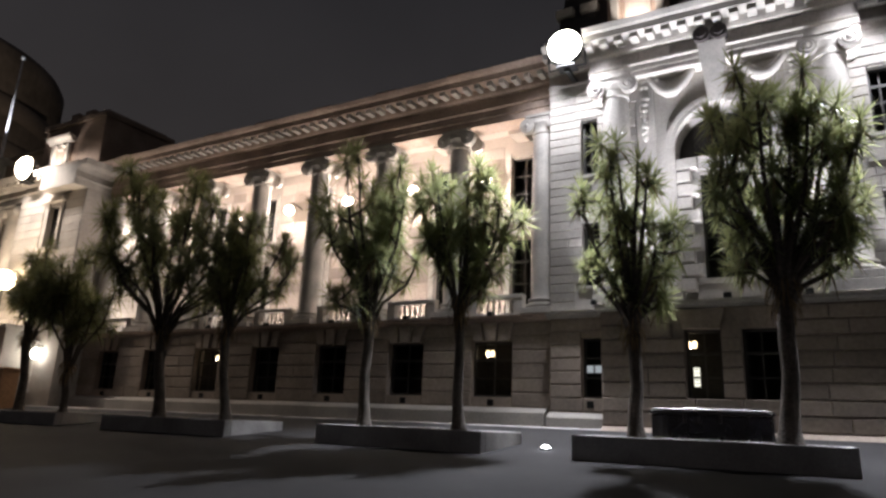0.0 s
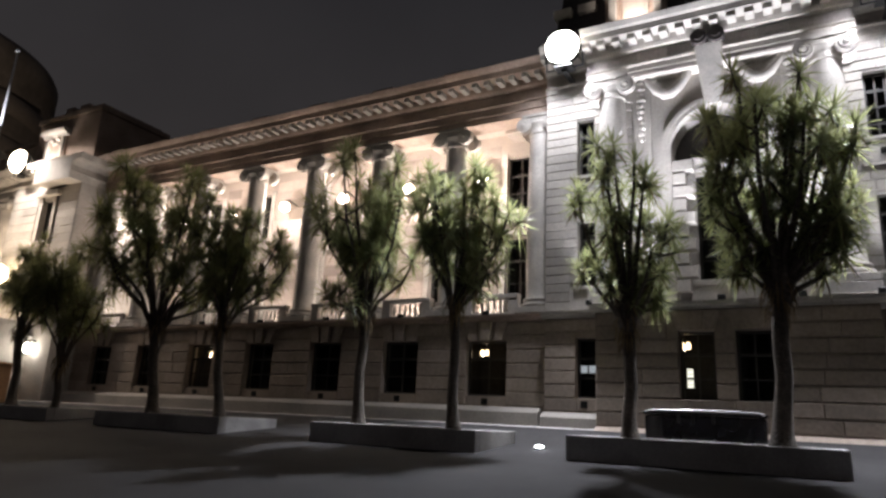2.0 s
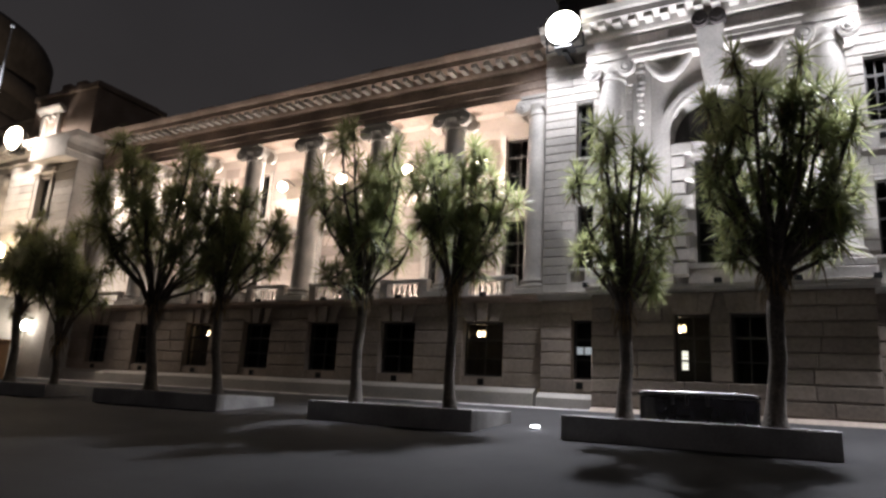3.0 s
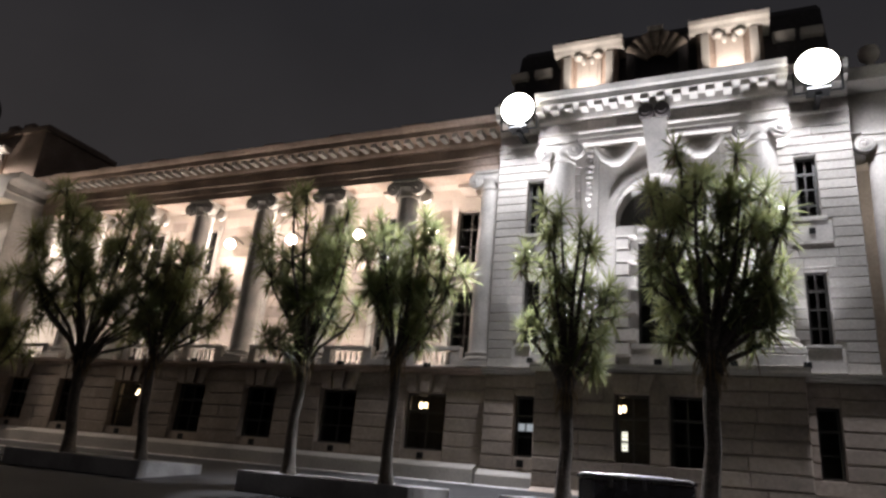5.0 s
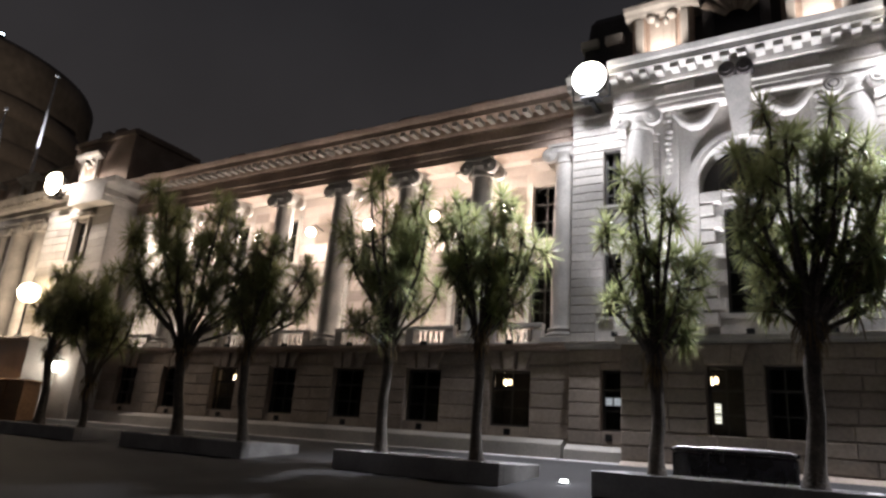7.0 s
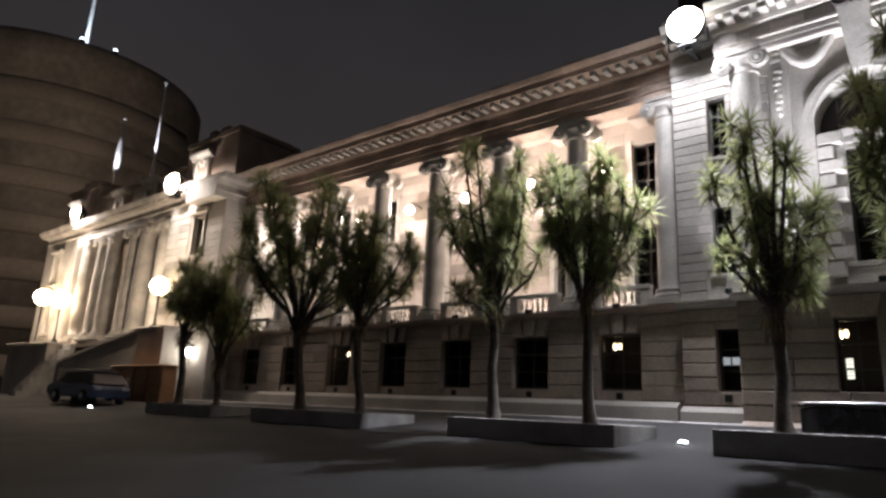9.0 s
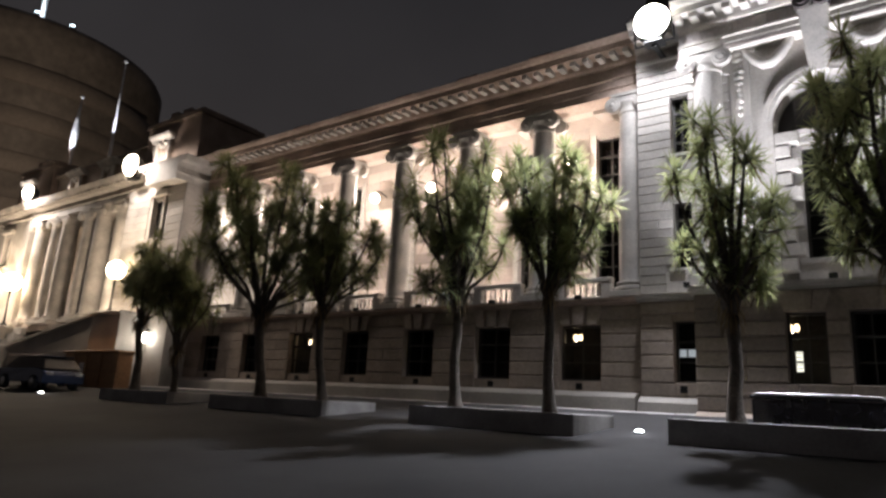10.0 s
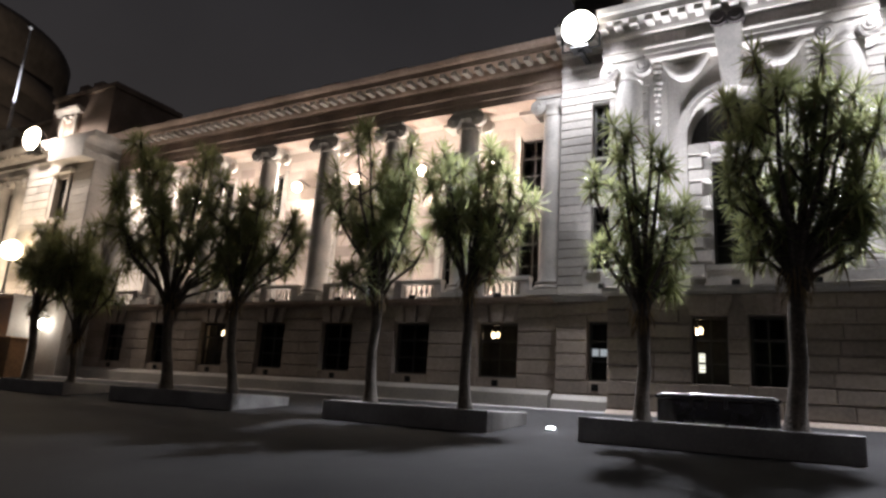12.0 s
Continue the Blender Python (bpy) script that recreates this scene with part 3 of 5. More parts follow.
# strips beside the arch with hanging drops, swags and the great keystone
for s in (-1, 1):
    x = PC + s * 2.10
    bm = bmesh.new()
    box(bm, x - 0.27, x + 0.27, PAVF - 0.14, PAVF + 0.01, 5.06, 12.38)
    soften(bm, 0.015)
    part("pilaster", bm, STONE_TRIM, pav)
    rng = random.Random(5 + s)
    for k in range(11):
        bm = bmesh.new()
        z = 12.25 - 0.19 * k
        r = 0.17 - 0.008 * k + rng.uniform(-0.02, 0.02)
        lathe(bm, [(r * 0.4, -0.11), (r, -0.03), (r * 0.9, 0.05), (r * 0.4, 0.11)], (x + rng.uniform(-0.02, 0.02), PAVF - 0.22, z), 10, (1, 0.6))
        part("carved_fruit", bm, STONE_TRIM, pav)
    bm = bmesh.new()
    xa, xb = PC + s * 1.95, PC + s * 0.42
    pts = [Vector((xa + (xb - xa) * t, PAVF - 0.20, 12.42 + 0.35 * t - 0.95 * math.sin(math.pi * t) * (1 - 0.3 * t))) for t in (k / 14 for k in range(15))]
    tube(bm, pts, [0.07 + 0.09 * math.sin(math.pi * k / 14) + 0.02 * (k % 2) for k in range(15)], 9)
    part("swag", bm, STONE_TRIM, pav, "carved stone garland")
bm = bmesh.new()
v = [bm.verts.new((PC + x * k, PAVF if k == 1 else y, z)) for k in (1, 0.94) for x, z, y in ((-0.24, 11.15, 19.42), (0.24, 11.15, 19.42), (0.42, 12.95, 18.96), (-0.42, 12.95, 18.96))]
for f in ((0, 1, 2, 3), (4, 7, 6, 5), (0, 4, 5, 1), (1, 5, 6, 2), (2, 6, 7, 3), (3, 7, 4, 0)):
    bm.faces.new([v[i] for i in f])
soften(bm, 0.04, 2)
part("great_keystone", bm, STONE_TRIM, pav)
bm = bmesh.new()
for s in (-1, 1):
    for r, d in ((0.24, 0.0), (0.14, 0.06)):
        ring = [[bm.verts.new((PC + s * 0.24 + r * math.cos(a), PAVF - off, 13.12 + r * math.sin(a))) for a in (2 * math.pi * i / 16 for i in range(16))] for off in (0.0, 0.88 + d)]
        for i in range(16):
            bm.faces.new((ring[0][i], ring[0][(i + 1) % 16], ring[1][(i + 1) % 16], ring[1][i]))
        bm.faces.new(ring[0])
        bm.faces.new(ring[1])
part("keystone_scroll", bm, SOOT_SHADE, pav, "pair of dark scrolls over the keystone")

# windows of the flanks
for a, b, c, d in up_holes:
    window(pav, a, b, c, d, PAVF, (2, 4))
    room(pav, a, b, c, d, PAVF)
    bm = bmesh.new()
    box(bm, a - 0.22, b + 0.22, PAVF - 0.13, PAVF + 0.01, c - 0.74, c - 0.10)
    box(bm, a - 0.12, b + 0.12, PAVF - 0.20, PAVF + 0.01, c - 0.10, c - 0.002)
    soften(bm, 0.015)
    sill = part("window_sill", bm, STONE_TRIM, pav)
    if c > 9:
        vent(pav, (a + b) / 2, PAVF - 0.14, c - 0.42, 0.08)

# giant columns on pedestals
pav_col = column_meshes(6.98, 0.46, STONE_TRIM)
for x in (PC - 2.95, PC + 2.95):
    bm = bmesh.new()
    box(bm, x - 0.66, x + 0.66, 18.64, PAVF + 0.02, 5.07, 5.40)
    soften(bm, 0.03)
    part("pedestal_cap", bm, STONE_TRIM, pav)
    column(pav, x, 19.30, 5.40, pav_col)

# entablature, breaking forward over the columns
def crown_run(parent, x0, x1, y, mat_e=STONE, mat_c=STONE_TRIM, ends=0.0):
    bm = bmesh.new()
    profile_run(bm, [(y + 0.9, 12.38), (y, 12.38), (y, 12.56), (y - 0.04, 12.57), (y - 0.04, 12.74), (y - 0.10, 12.78), (y - 0.10, 12.83), (y, 12.86), (y, 13.22), (y - 0.14, 13.28), (y - 0.16, 13.36), (y + 0.9, 13.36)], x0, x1)
    part("entablature", bm, mat_e, parent)
    bm = bmesh.new()
    profile_run(bm, [(y + 0.9, 13.361), (y - 0.17, 13.361), (y - 0.2, 13.58), (y - 0.66, 13.60), (y - 0.68, 13.80), (y - 0.76, 13.85), (y - 0.84, 14.0), (y + 0.9, 14.06)], x0 - ends, x1 + ends)
    part("cornice", bm, mat_c, parent)


crown_run(pav, PX0, PC - 3.75, PAVF - 0.04, ends=0.0)
crown_run(pav, PC + 3.75, PX1, PAVF - 0.04)
crown_run(pav, PC - 3.749, PC + 3.749, 19.2)

bm = bmesh.new()
box(bm, 0, 0.26, -0.42, 0, 0.0, 0.19)
soften(bm, 0.02)
mod2 = mesh_of("modillion", bm, STONE_TRIM)
for k in range(22):
    x = PX0 + 0.1 + 0.48 * k
    piece("modillion", mod2, pav, (x, (19.2 if abs(x + 0.13 - PC) < 3.7 else PAVF - 0.04) - 0.19, 13.405))
# blocking course: separate stones of uneven height above the cornice
course_me = block_mesh("parapet_stone", FRIEZE, 0.06)
rng = random.Random(3)
x = PX0
while x < PX1 - 0.2:
    w = min(rng.uniform(0.55, 1.0), PX1 - x)
    piece("parapet_stone", course_me, pav, (x, 19.9, 14.02), (w - 0.01, 0.85, rng.choice((0.20, 0.24, 0.27))))
    x += w

# slate mansard with dormers
bm = bmesh.new()
profile_run(bm, [(19.95, 14.0), (20.3, 15.6), (20.9, 17.4), (21.6, 18.1), (30, 18.1), (30, 14.0)], PX0 + 0.2, PX1 - 0.2)
part("mansard_roof", bm, SLATE, pav, "dark slate mansard roof")


def dormer(parent, x, y, z0, z1, half):
    """A stone dormer: cheeks, lit niche, small pilasters, scrolled pediment."""
    d = part_box("dormer", parent, [(x - half, x - half * 0.55, y, y + 1.6, z0, z1 - 0.42), (x + half * 0.55, x + half, y, y + 1.6, z0, z1 - 0.42), (x - half * 0.55, x + half * 0.55, y + 0.16, y + 1.6, z0, z1 - 0.42)], STONE_WARM, 0.012)
    for s in (-1, 1):
        bm = bmesh.new()
        xx = x + s * half * 0.74
        box(bm, xx - 0.13, xx + 0.13, y - 0.12, y - 0.002, z0, z1 - 0.5)
        box(bm, xx - 0.17, xx + 0.17, y - 0.17, y - 0.003, z0, z0 + 0.18)
        soften(bm, 0.012)
        hang(new("pilaster", mesh_of("pilaster", bm, STONE_TRIM)), d)
        bm = bmesh.new()
        lathe(bm, [(0.05, -0.1), (0.16, -0.06), (0.18, 0), (0.16, 0.06), (0.05, 0.1)], (x + s * half * 0.32, y - 0.06, z1 - 0.60), 12)
        lathe(bm, [(0.04, -0.2), (0.09, -0.1), (0.09, 0.05), (0.04, 0.12)], (x + s * half * 0.15, y - 0.06, z1 - 0.72), 10)
        hang(new("scroll", mesh_of("scroll", bm, STONE_TRIM)), d)
    bm = bmesh.new()
    profile_run(bm, [(y + 1.6, z1 - 0.419), (y - 0.15, z1 - 0.419), (y - 0.22, z1 - 0.30), (y - 0.34, z1 - 0.24), (y - 0.40, z1 - 0.12), (y + 1.6, z1 - 0.05)], x - half * 1.22, x + half * 1.22)
    profile_run(bm, [(y + 1.5, z1 - 0.051), (y - 0.2, z1 - 0.121), (y - 0.2, z1 + 0.10), (y + 1.5, z1 + 0.12)], x - half * 0.8, x + half * 0.8)
    hang(new("pediment", mesh_of("pediment", bm, STONE_TRIM)), d)
    bm = bmesh.new()
    box(bm, x - half * 0.42, x + half * 0.42, y + 0.10, y + 0.158, z0 + 0.22, z1 - 0.62)
    for k in (-1, 0, 1):
        box(bm, x + k * half * 0.28 - 0.02, x + k * half * 0.28 + 0.02, y + 0.07, y + 0.099, z0 + 0.22, z1 - 0.62)
    hang(tagged(new("shutter", mesh_of("shutter", bm, PLASTER)), "pale louvred window lit from below"), d)
    return d


def part_box(name, parent, boxes, mat, bevel=0.0, label=""):
    bm = bmesh.new()
    for b in boxes:
        box(bm, *b)
    if bevel:
        soften(bm, bevel)
    return part(name, bm, mat, parent, label)


for x in (PC - 2.30, PC + 2.30):
    dormer(pav, x, 19.95, 14.3, 16.85, 1.0)
    lamp("dormer_light", "SPOT", (x, 19.25, 14.35), 210, NEUTRAL, 0.06, (x, 19.95, 15.9), 90, 0.8)
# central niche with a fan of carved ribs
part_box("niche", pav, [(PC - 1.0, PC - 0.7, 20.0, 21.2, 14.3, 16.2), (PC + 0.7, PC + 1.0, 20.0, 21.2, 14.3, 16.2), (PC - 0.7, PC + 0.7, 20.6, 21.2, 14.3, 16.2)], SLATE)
for k in range(7):
    bm = bmesh.new()
    a = math.pi * (0.2 + 0.6 * k / 6)
    c, s = math.cos(a), math.sin(a)
    pts = [Vector((PC + 0.35 * c, 20.2, 15.75 + 0.35 * s)), Vector((PC + 1.15 * c, 19.95, 15.75 + 1.1 * s))]
    tube(bm, pts, [0.08, 0.17], 8)
    part("fan_rib", bm, STONE_DARK, pav)
part_box("fan_cap", pav, [(PC - 0.26, PC + 0.26, 19.85, 20.4, 16.88, 17.1)], STONE_TRIM, 0.03)
for x in (PX0 + 0.35, PX0 + 1.25, PX1 - 0.6, PX1 - 1.4):
    # caps take the pale trim colour to stand in for floodlight on them
    part_box("chimney_cap", pav, [(x - 0.32, x + 0.32, 20.2, 21.0, 15.95, 16.28)], STONE_TRIM, 0.02, "chimney cap made pale in place of floodlight")
    part_box("chimney", pav, [(x - 0.22, x + 0.22, 20.35, 20.95, 14.4, 15.948)], SLATE, 0.02)

# ---- further wing beyond the pavilion ----
wing_b = thing("colonnade_wing", (9, 20, 1.1), "stone wing beyond the pavilion with the same colonnade", "building")
part_box("ground_floor_wall", wing_b, [(PX1 + 0.01, 16, FACE, FACE + 0.45, 1.0, 4.86)], STONE_DARK)
part_box("loggia_back_wall", wing_b, [(PX1 + 0.01, 16, BACK, BACK + 0.45, 5.0, 13.2)], STONE)
part_box("string_course", wing_b, [(PX1 + 0.11, 16, FACE - 0.26, 23, 4.861, 5.06)], STONE_WARM, 0.02)
part_box("entablature", wing_b, [(PX1 + 0.01, 16, FACE + 0.02, 22.9, 12.16, 13.48)], STONE, 0.02)
part_box("cornice", wing_b, [(PX1 + 0.01, 16, FACE - 0.7, 22.9, 13.5, 13.95)], STONE, 0.02)
part_box("parapet", wing_b, [(PX1 + 0.01, 16, FACE + 0.1, 22.9, 13.96, 14.46)], STONE_WARM, 0.02)
bm = bmesh.new()
lathe(bm, [(0.22, 0), (0.22, 0.08), (0.08, 0.16), (0.10, 0.26), (0.26, 0.42), (0.30, 0.62), (0.22, 0.70), (0.26, 0.76), (0.05, 0.90)], (4.35, FACE + 0.4, 14.455), 16)
part("urn", bm, STONE_TRIM, wing_b, "pale stone urn on the parapet")
for x in (4.35, 7.7, 11.05):
    column(wing_b, x, FACE + 0.42, 5.10, wing_col)

# ---- entrance block with portico, far along the front ----
EX0, EX1, EF = -56.3, -31.4, 18.7
ent = thing("entrance_block", (-44, 19, 1.1), "projecting stone entrance block with a lit columned portico", "building")
e_holes = [(x - 0.5, x + 0.5, a, b) for x in (-33.9, -53.8) for a, b in ((5.9, 8.1), (9.55, 11.7))] + [(x - 0.5, x + 0.5, 2.45, 4.2) for x in (-33.9, -53.8)]
bm = bmesh.new()
wall_with_openings(bm, -37.3, EX1, 1.0, 12.4, EF, EF + 0.5, e_holes)
box(bm, EX1 - 0.5, EX1, EF + 0.501, 22.6, 1.0, 12.4)
part("end_wall", bm, STONE, ent)
bm = bmesh.new()
wall_with_openings(bm, EX0, -50.5, 1.0, 12.4, EF, EF + 0.5, e_holes)
box(bm, EX0, EX0 + 0.5, EF + 0.501, 30, 1.0, 12.4)
part("end_wall", bm, STONE, ent)
for a, b, c, d in e_holes:
    window(ent, a, b, c, d, EF, (2, 3))
    room(ent, a, b, c, d, EF)
    bm = bmesh.new()
    box(bm, a - 0.2, a, EF - 0.09, EF + 0.01, c - 0.1, d + 0.2)
    box(bm, b, b + 0.2, EF - 0.09, EF + 0.01, c - 0.1, d + 0.2)
    box(bm, a - 0.45, b + 0.45, EF - 0.26, EF + 0.01, d + 0.2, d + 0.42)
    box(bm, a - 0.3, b + 0.3, EF - 0.2, EF + 0.01, c - 0.28, c - 0.1)
    part("window_surround", bm, STONE_TRIM, ent)
p_holes = [(x - 0.6, x + 0.6, a, b) for x in (-47.2, -43.9, -40.6) for a, b in ((5.2, 8.4), (9.2, 11.2))]
bm = bmesh.new()
wall_with_openings(bm, -50.5, -37.3, 1.0, 12.4, EF + 2.3, EF + 2.7, p_holes)
box(bm, -50.5, -37.3, EF - 0.1, EF + 2.3, 4.7, 5.06)
part("portico_wall", bm, PLASTER, ent)
for a, b, c, d in p_holes:
    window(ent, a, b, c, d, EF + 2.3, (2, 3))
# sheet in the painted room darkness, behind the portico windows
part_box("portico_backing", ent, [(-50.5, -37.3, EF + 4.4, EF + 4.5, 1.0, 12.4)], ROOM_DARK)
ent_col = column_meshes(7.2, 0.55, STONE_TRIM)
for x in (-49.4, -46.9, -45.4, -42.4, -40.9, -38.4):
    column(ent, x, EF + 0.5, 5.10, ent_col)
bm = bmesh.new()
for x0, x1, y in ((-37.3, EX1 - 0.02, EF), (EX0, -50.5, EF), (-50.49, -37.31, EF + 0.05)):
    profile_run(bm, [(y + 3.2, 12.38), (y, 12.38), (y, 12.7), (y - 0.1, 12.75), (y, 12.82), (y, 13.1), (y - 0.14, 13.2), (y - 0.2, 13.30), (y - 0.68, 13.34), (y - 0.80, 13.62), (y + 3.2, 13.7)], x0, x1)
profile_side(bm, [(-3, 12.381), (0.0, 12.381), (0.0, 12.7), (0.1, 12.75), (0, 12.82), (0, 13.1), (0.2, 13.30), (0.68, 13.34), (0.80, 13.62), (-3, 13.69)], EX1, EF - 0.75, 20.6)
part("cornice", bm, STONE_TRIM, ent, "deep pale stone cornice")
bm = bmesh.new()
box(bm, 0, 0.26, -0.44, 0, 0.0, 0.15)
me = mesh_of("modillion", bm, STONE)
for k in range(50):
    piece("modillion", me, ent, (EX0 + 0.2 + 0.5 * k, EF - 0.16, 13.17))
# attic with corner towers
for x0, x1 in ((-37.6, -32.1), (-55.6, -50.2)):
    part_box("attic_tower", ent, [(x0, x1, EF + 0.7, 23.6, 13.6, 16.85), (x0 - 0.12, x1 + 0.12, EF + 0.58, 23.7, 16.85, 17.15), (x0 + 0.3, x1 - 0.3, EF + 0.9, 23.4, 17.15, 17.4),
                                  (x0 + 1.6, x0 + 2.3, EF + 1.0, EF + 2.0, 17.4, 17.8), (x0 + 2.9, x0 + 3.7, EF + 1.0, EF + 2.2, 17.4, 17.75)], STONE_WARM, 0.02)
    dormer(ent, x0 + 2.0, EF + 0.62, 13.9, 16.2, 0.9)
    lamp("niche_light", "SPOT", (x0 + 2.0, EF + 0.1, 13.95), 260, NEUTRAL, 0.06, (x0 + 2.0, EF + 0.8, 15.4), 90, 0.8)
part_box("attic_wall", ent, [(-50.2, -37.6, EF + 1.1, 28, 13.65, 15.9), (-50.2, -37.6, EF + 0.9, 28, 15.9, 16.1)], STONE_DARK, 0.02)
for x in (-46.6, -42.2):
    dormer(ent, x, EF + 0.8, 13.9, 15.9, 0.85)
part_box("roof", ent, [(EX0 + 0.6, EX1 - 0.6, 23.7, 34, 13.6, 16.4)], SLATE)
# flank wall of the steps, and its piers
stairs = thing("entrance_stairs", (-44, 17.6, 1.0), "broad stone entrance steps with sloping flank wall and piers", "stairs")
bm = bmesh.new()
v = [bm.verts.new((x, y, z)) for y in (17.7, 18.4) for x, z in ((-47.5, 0.8), (-36.4, 0.8), (-36.4, 5.2), (-37.0, 5.2), (-47.5, 3.55))]
for f in ((0, 1, 2, 3, 4), (9, 8, 7, 6, 5), (0, 5, 6, 1), (1, 6, 7, 2), (2, 7, 8, 3), (3, 8, 9, 4), (4, 9, 5, 0)):
    bm.faces.new([v[i] for i in f])
part("flank_wall", bm, STONE, stairs)
bm = bmesh.new()
v = [bm.verts.new((x, y, z)) for y in (17.58, 18.5) for x, z in ((-47.5, 3.56), (-37.0, 5.21), (-37.0, 5.37), (-47.5, 3.72))]
for f in ((0, 1, 2, 3), (7, 6, 5, 4), (0, 4, 5, 1), (1, 5, 6, 2), (2, 6, 7, 3), (3, 7, 4, 0)):
    bm.faces.new([v[i] for i in f])
part("coping", bm, STONE_TRIM, stairs)
for x0, x1, z in ((-36.39, -33.5, 5.12), (-56.0, -48.8, 4.75)):
    part_box("pier", stairs, [(x0, x1, 17.3, 18.65, 0.8, z)], STONE, 0.02)
    part_box("pier_cap", stairs, [(x0 - 0.12, x1 + 0.12, 17.18, 18.66, z + 0.002, z + 0.2)], STONE_TRIM, 0.03)
for k in range(10):
    part_box("step", stairs, [(-48.79, -47.52, 15.2 + 0.34 * k, 18.6, 0.85 + 0.4 * k, 1.25 + 0.4 * k)], CONCRETE, 0.01)

# dark slatted gate in the flank wall
gate = part_box("gate", stairs, [(-46.8, -38.6, 17.62, 17.69, 0.9, 3.2)], SLATE, 0.0, "dark grey slatted gate")
for k in range(9):
    hang(part_box("slat", gate, [(-46.8, -38.6, 17.55, 17.618, 0.95 + 0.25 * k, 1.12 + 0.25 * k)], TOWER_CONCRETE, 0.01), gate)

# ---- round tower block behind ----
TX, TYY = -109.5, 35.0
tower = thing("round_tower_block", (TX, TYY, 1), "tall round concrete office tower under a dark low dome", "building")
bm = bmesh.new()
lathe(bm, [(20.0, 0), (20.0, 44.5), (20.3, 44.6), (20.3, 47.4), (19.8, 48.3), (16, 49.6), (8, 50.8), (1.0, 51.2)], (TX, TYY, 0), 72)
part("drum", bm, TOWER_GLASS, tower)
for k in range(7):
    z = 3.0 + 5.9 * k
    bm = bmesh.new()
    lathe(bm, [(20.01, z), (20.5, z + 0.3), (20.5, z + 2.5), (20.01, z + 2.8)], (TX, TYY, 0), 72)
    part("floor_band", bm, TOWER_CONCRETE, tower)

# ---- planters and cabbage trees ----
def planter(x0, x1, y0, y1, top, label):
    p = thing("planter", ((x0 + x1) / 2, (y0 + y1) / 2, ground_z(y0)), label, "planter", "planters along the forecourt")
    bm = bmesh.new()
    w = 0.22
    for a in ((x0, x1, y0, y0 + w), (x0, x1, y1 - w, y1), (x0, x0 + w, y0 + w + 0.003, y1 - w - 0.003), (x1 - w, x1, y0 + w + 0.003, y1 - w - 0.003)):
        box(bm, *a, ground_z(y0) - 0.15, top)
    soften(bm, 0.018, 2)
    part("wall", bm, CONCRETE, p)
    bm = bmesh.new()
    nx, ny = 24, 8
    g = [[bm.verts.new((x0 + w * 0.9 + (x1 - x0 - 1.8 * w) * i / nx, y0 + w * 0.9 + (y1 - y0 - 1.8 * w) * j / ny, top - 0.06 + 0.05 * noise.noise((i * 0.7, j * 0.7, x0)))) for i in range(nx + 1)] for j in range(ny + 1)]
    for a, b in zip(g, g[1:]):
        for i in range(nx):
            bm.faces.new((a[i], a[i + 1], b[i + 1], b[i]))
    part("soil", bm, SOIL, p)
    return p


PY0, PY1 = 12.26, 14.34
planter(-24.32, -20, PY0, PY1, 1.404, "long low grey concrete planter holding two cabbage trees")
planter(-17.76, -12.88, PY0, PY1, 1.42, "long low grey concrete planter with a brightly lit end")
planter(-10, -5.84, PY0, PY1, 1.444, "long low grey concrete planter on the sloping forecourt")
planter(-4, 0.496, PY0, PY1, 1.46, "long low grey concrete planter in front of a black trailer")


def rosette(crown, dry, rng, tip, axis, size, count):
    """One tuft of sword leaves round a tip: stiff above, arching at the sides, dry and hanging below."""
    u = axis.cross(Vector((0.2, 0.9, 0.1))).normalized()
    w = axis.cross(u)
    for k in range(count):
        f = (k + rng.random()) / count
        polar = radians(8 + 122 * f ** 0.8) + rng.uniform(-0.1, 0.1)
        az = k * 2.39996 + rng.uniform(-0.25, 0.25)
        d = axis * math.cos(polar) + math.sin(polar) * (math.cos(az) * u + math.sin(az) * w)
        ln = size * rng.uniform(0.8, 1.15)
        side = d.cross(Vector((rng.uniform(-0.5, 0.5), rng.uniform(-0.5, 0.5), 1))).normalized() * rng.uniform(0.014, 0.023)
        droop = ln * (0.04 + 0.34 * f * f) * rng.uniform(0.5, 1.5)
        p0 = tip - axis * 0.16 * f
        p1 = p0 + d * ln * 0.5 - Vector((0, 0, droop * 0.22))
        p2 = p0 + d * ln - Vector((0, 0, droop))
        bm = dry if f > 0.86 and rng.random() < 0.45 else crown
        v = [bm.verts.new(p) for p in (p0 - side * 0.6, p0 + side * 0.6, p1 + side, p1 - side, p2)]
        bm.faces.new((v[0], v[1], v[2], v[3]))
        bm.faces.new((v[3], v[2], v[4]))


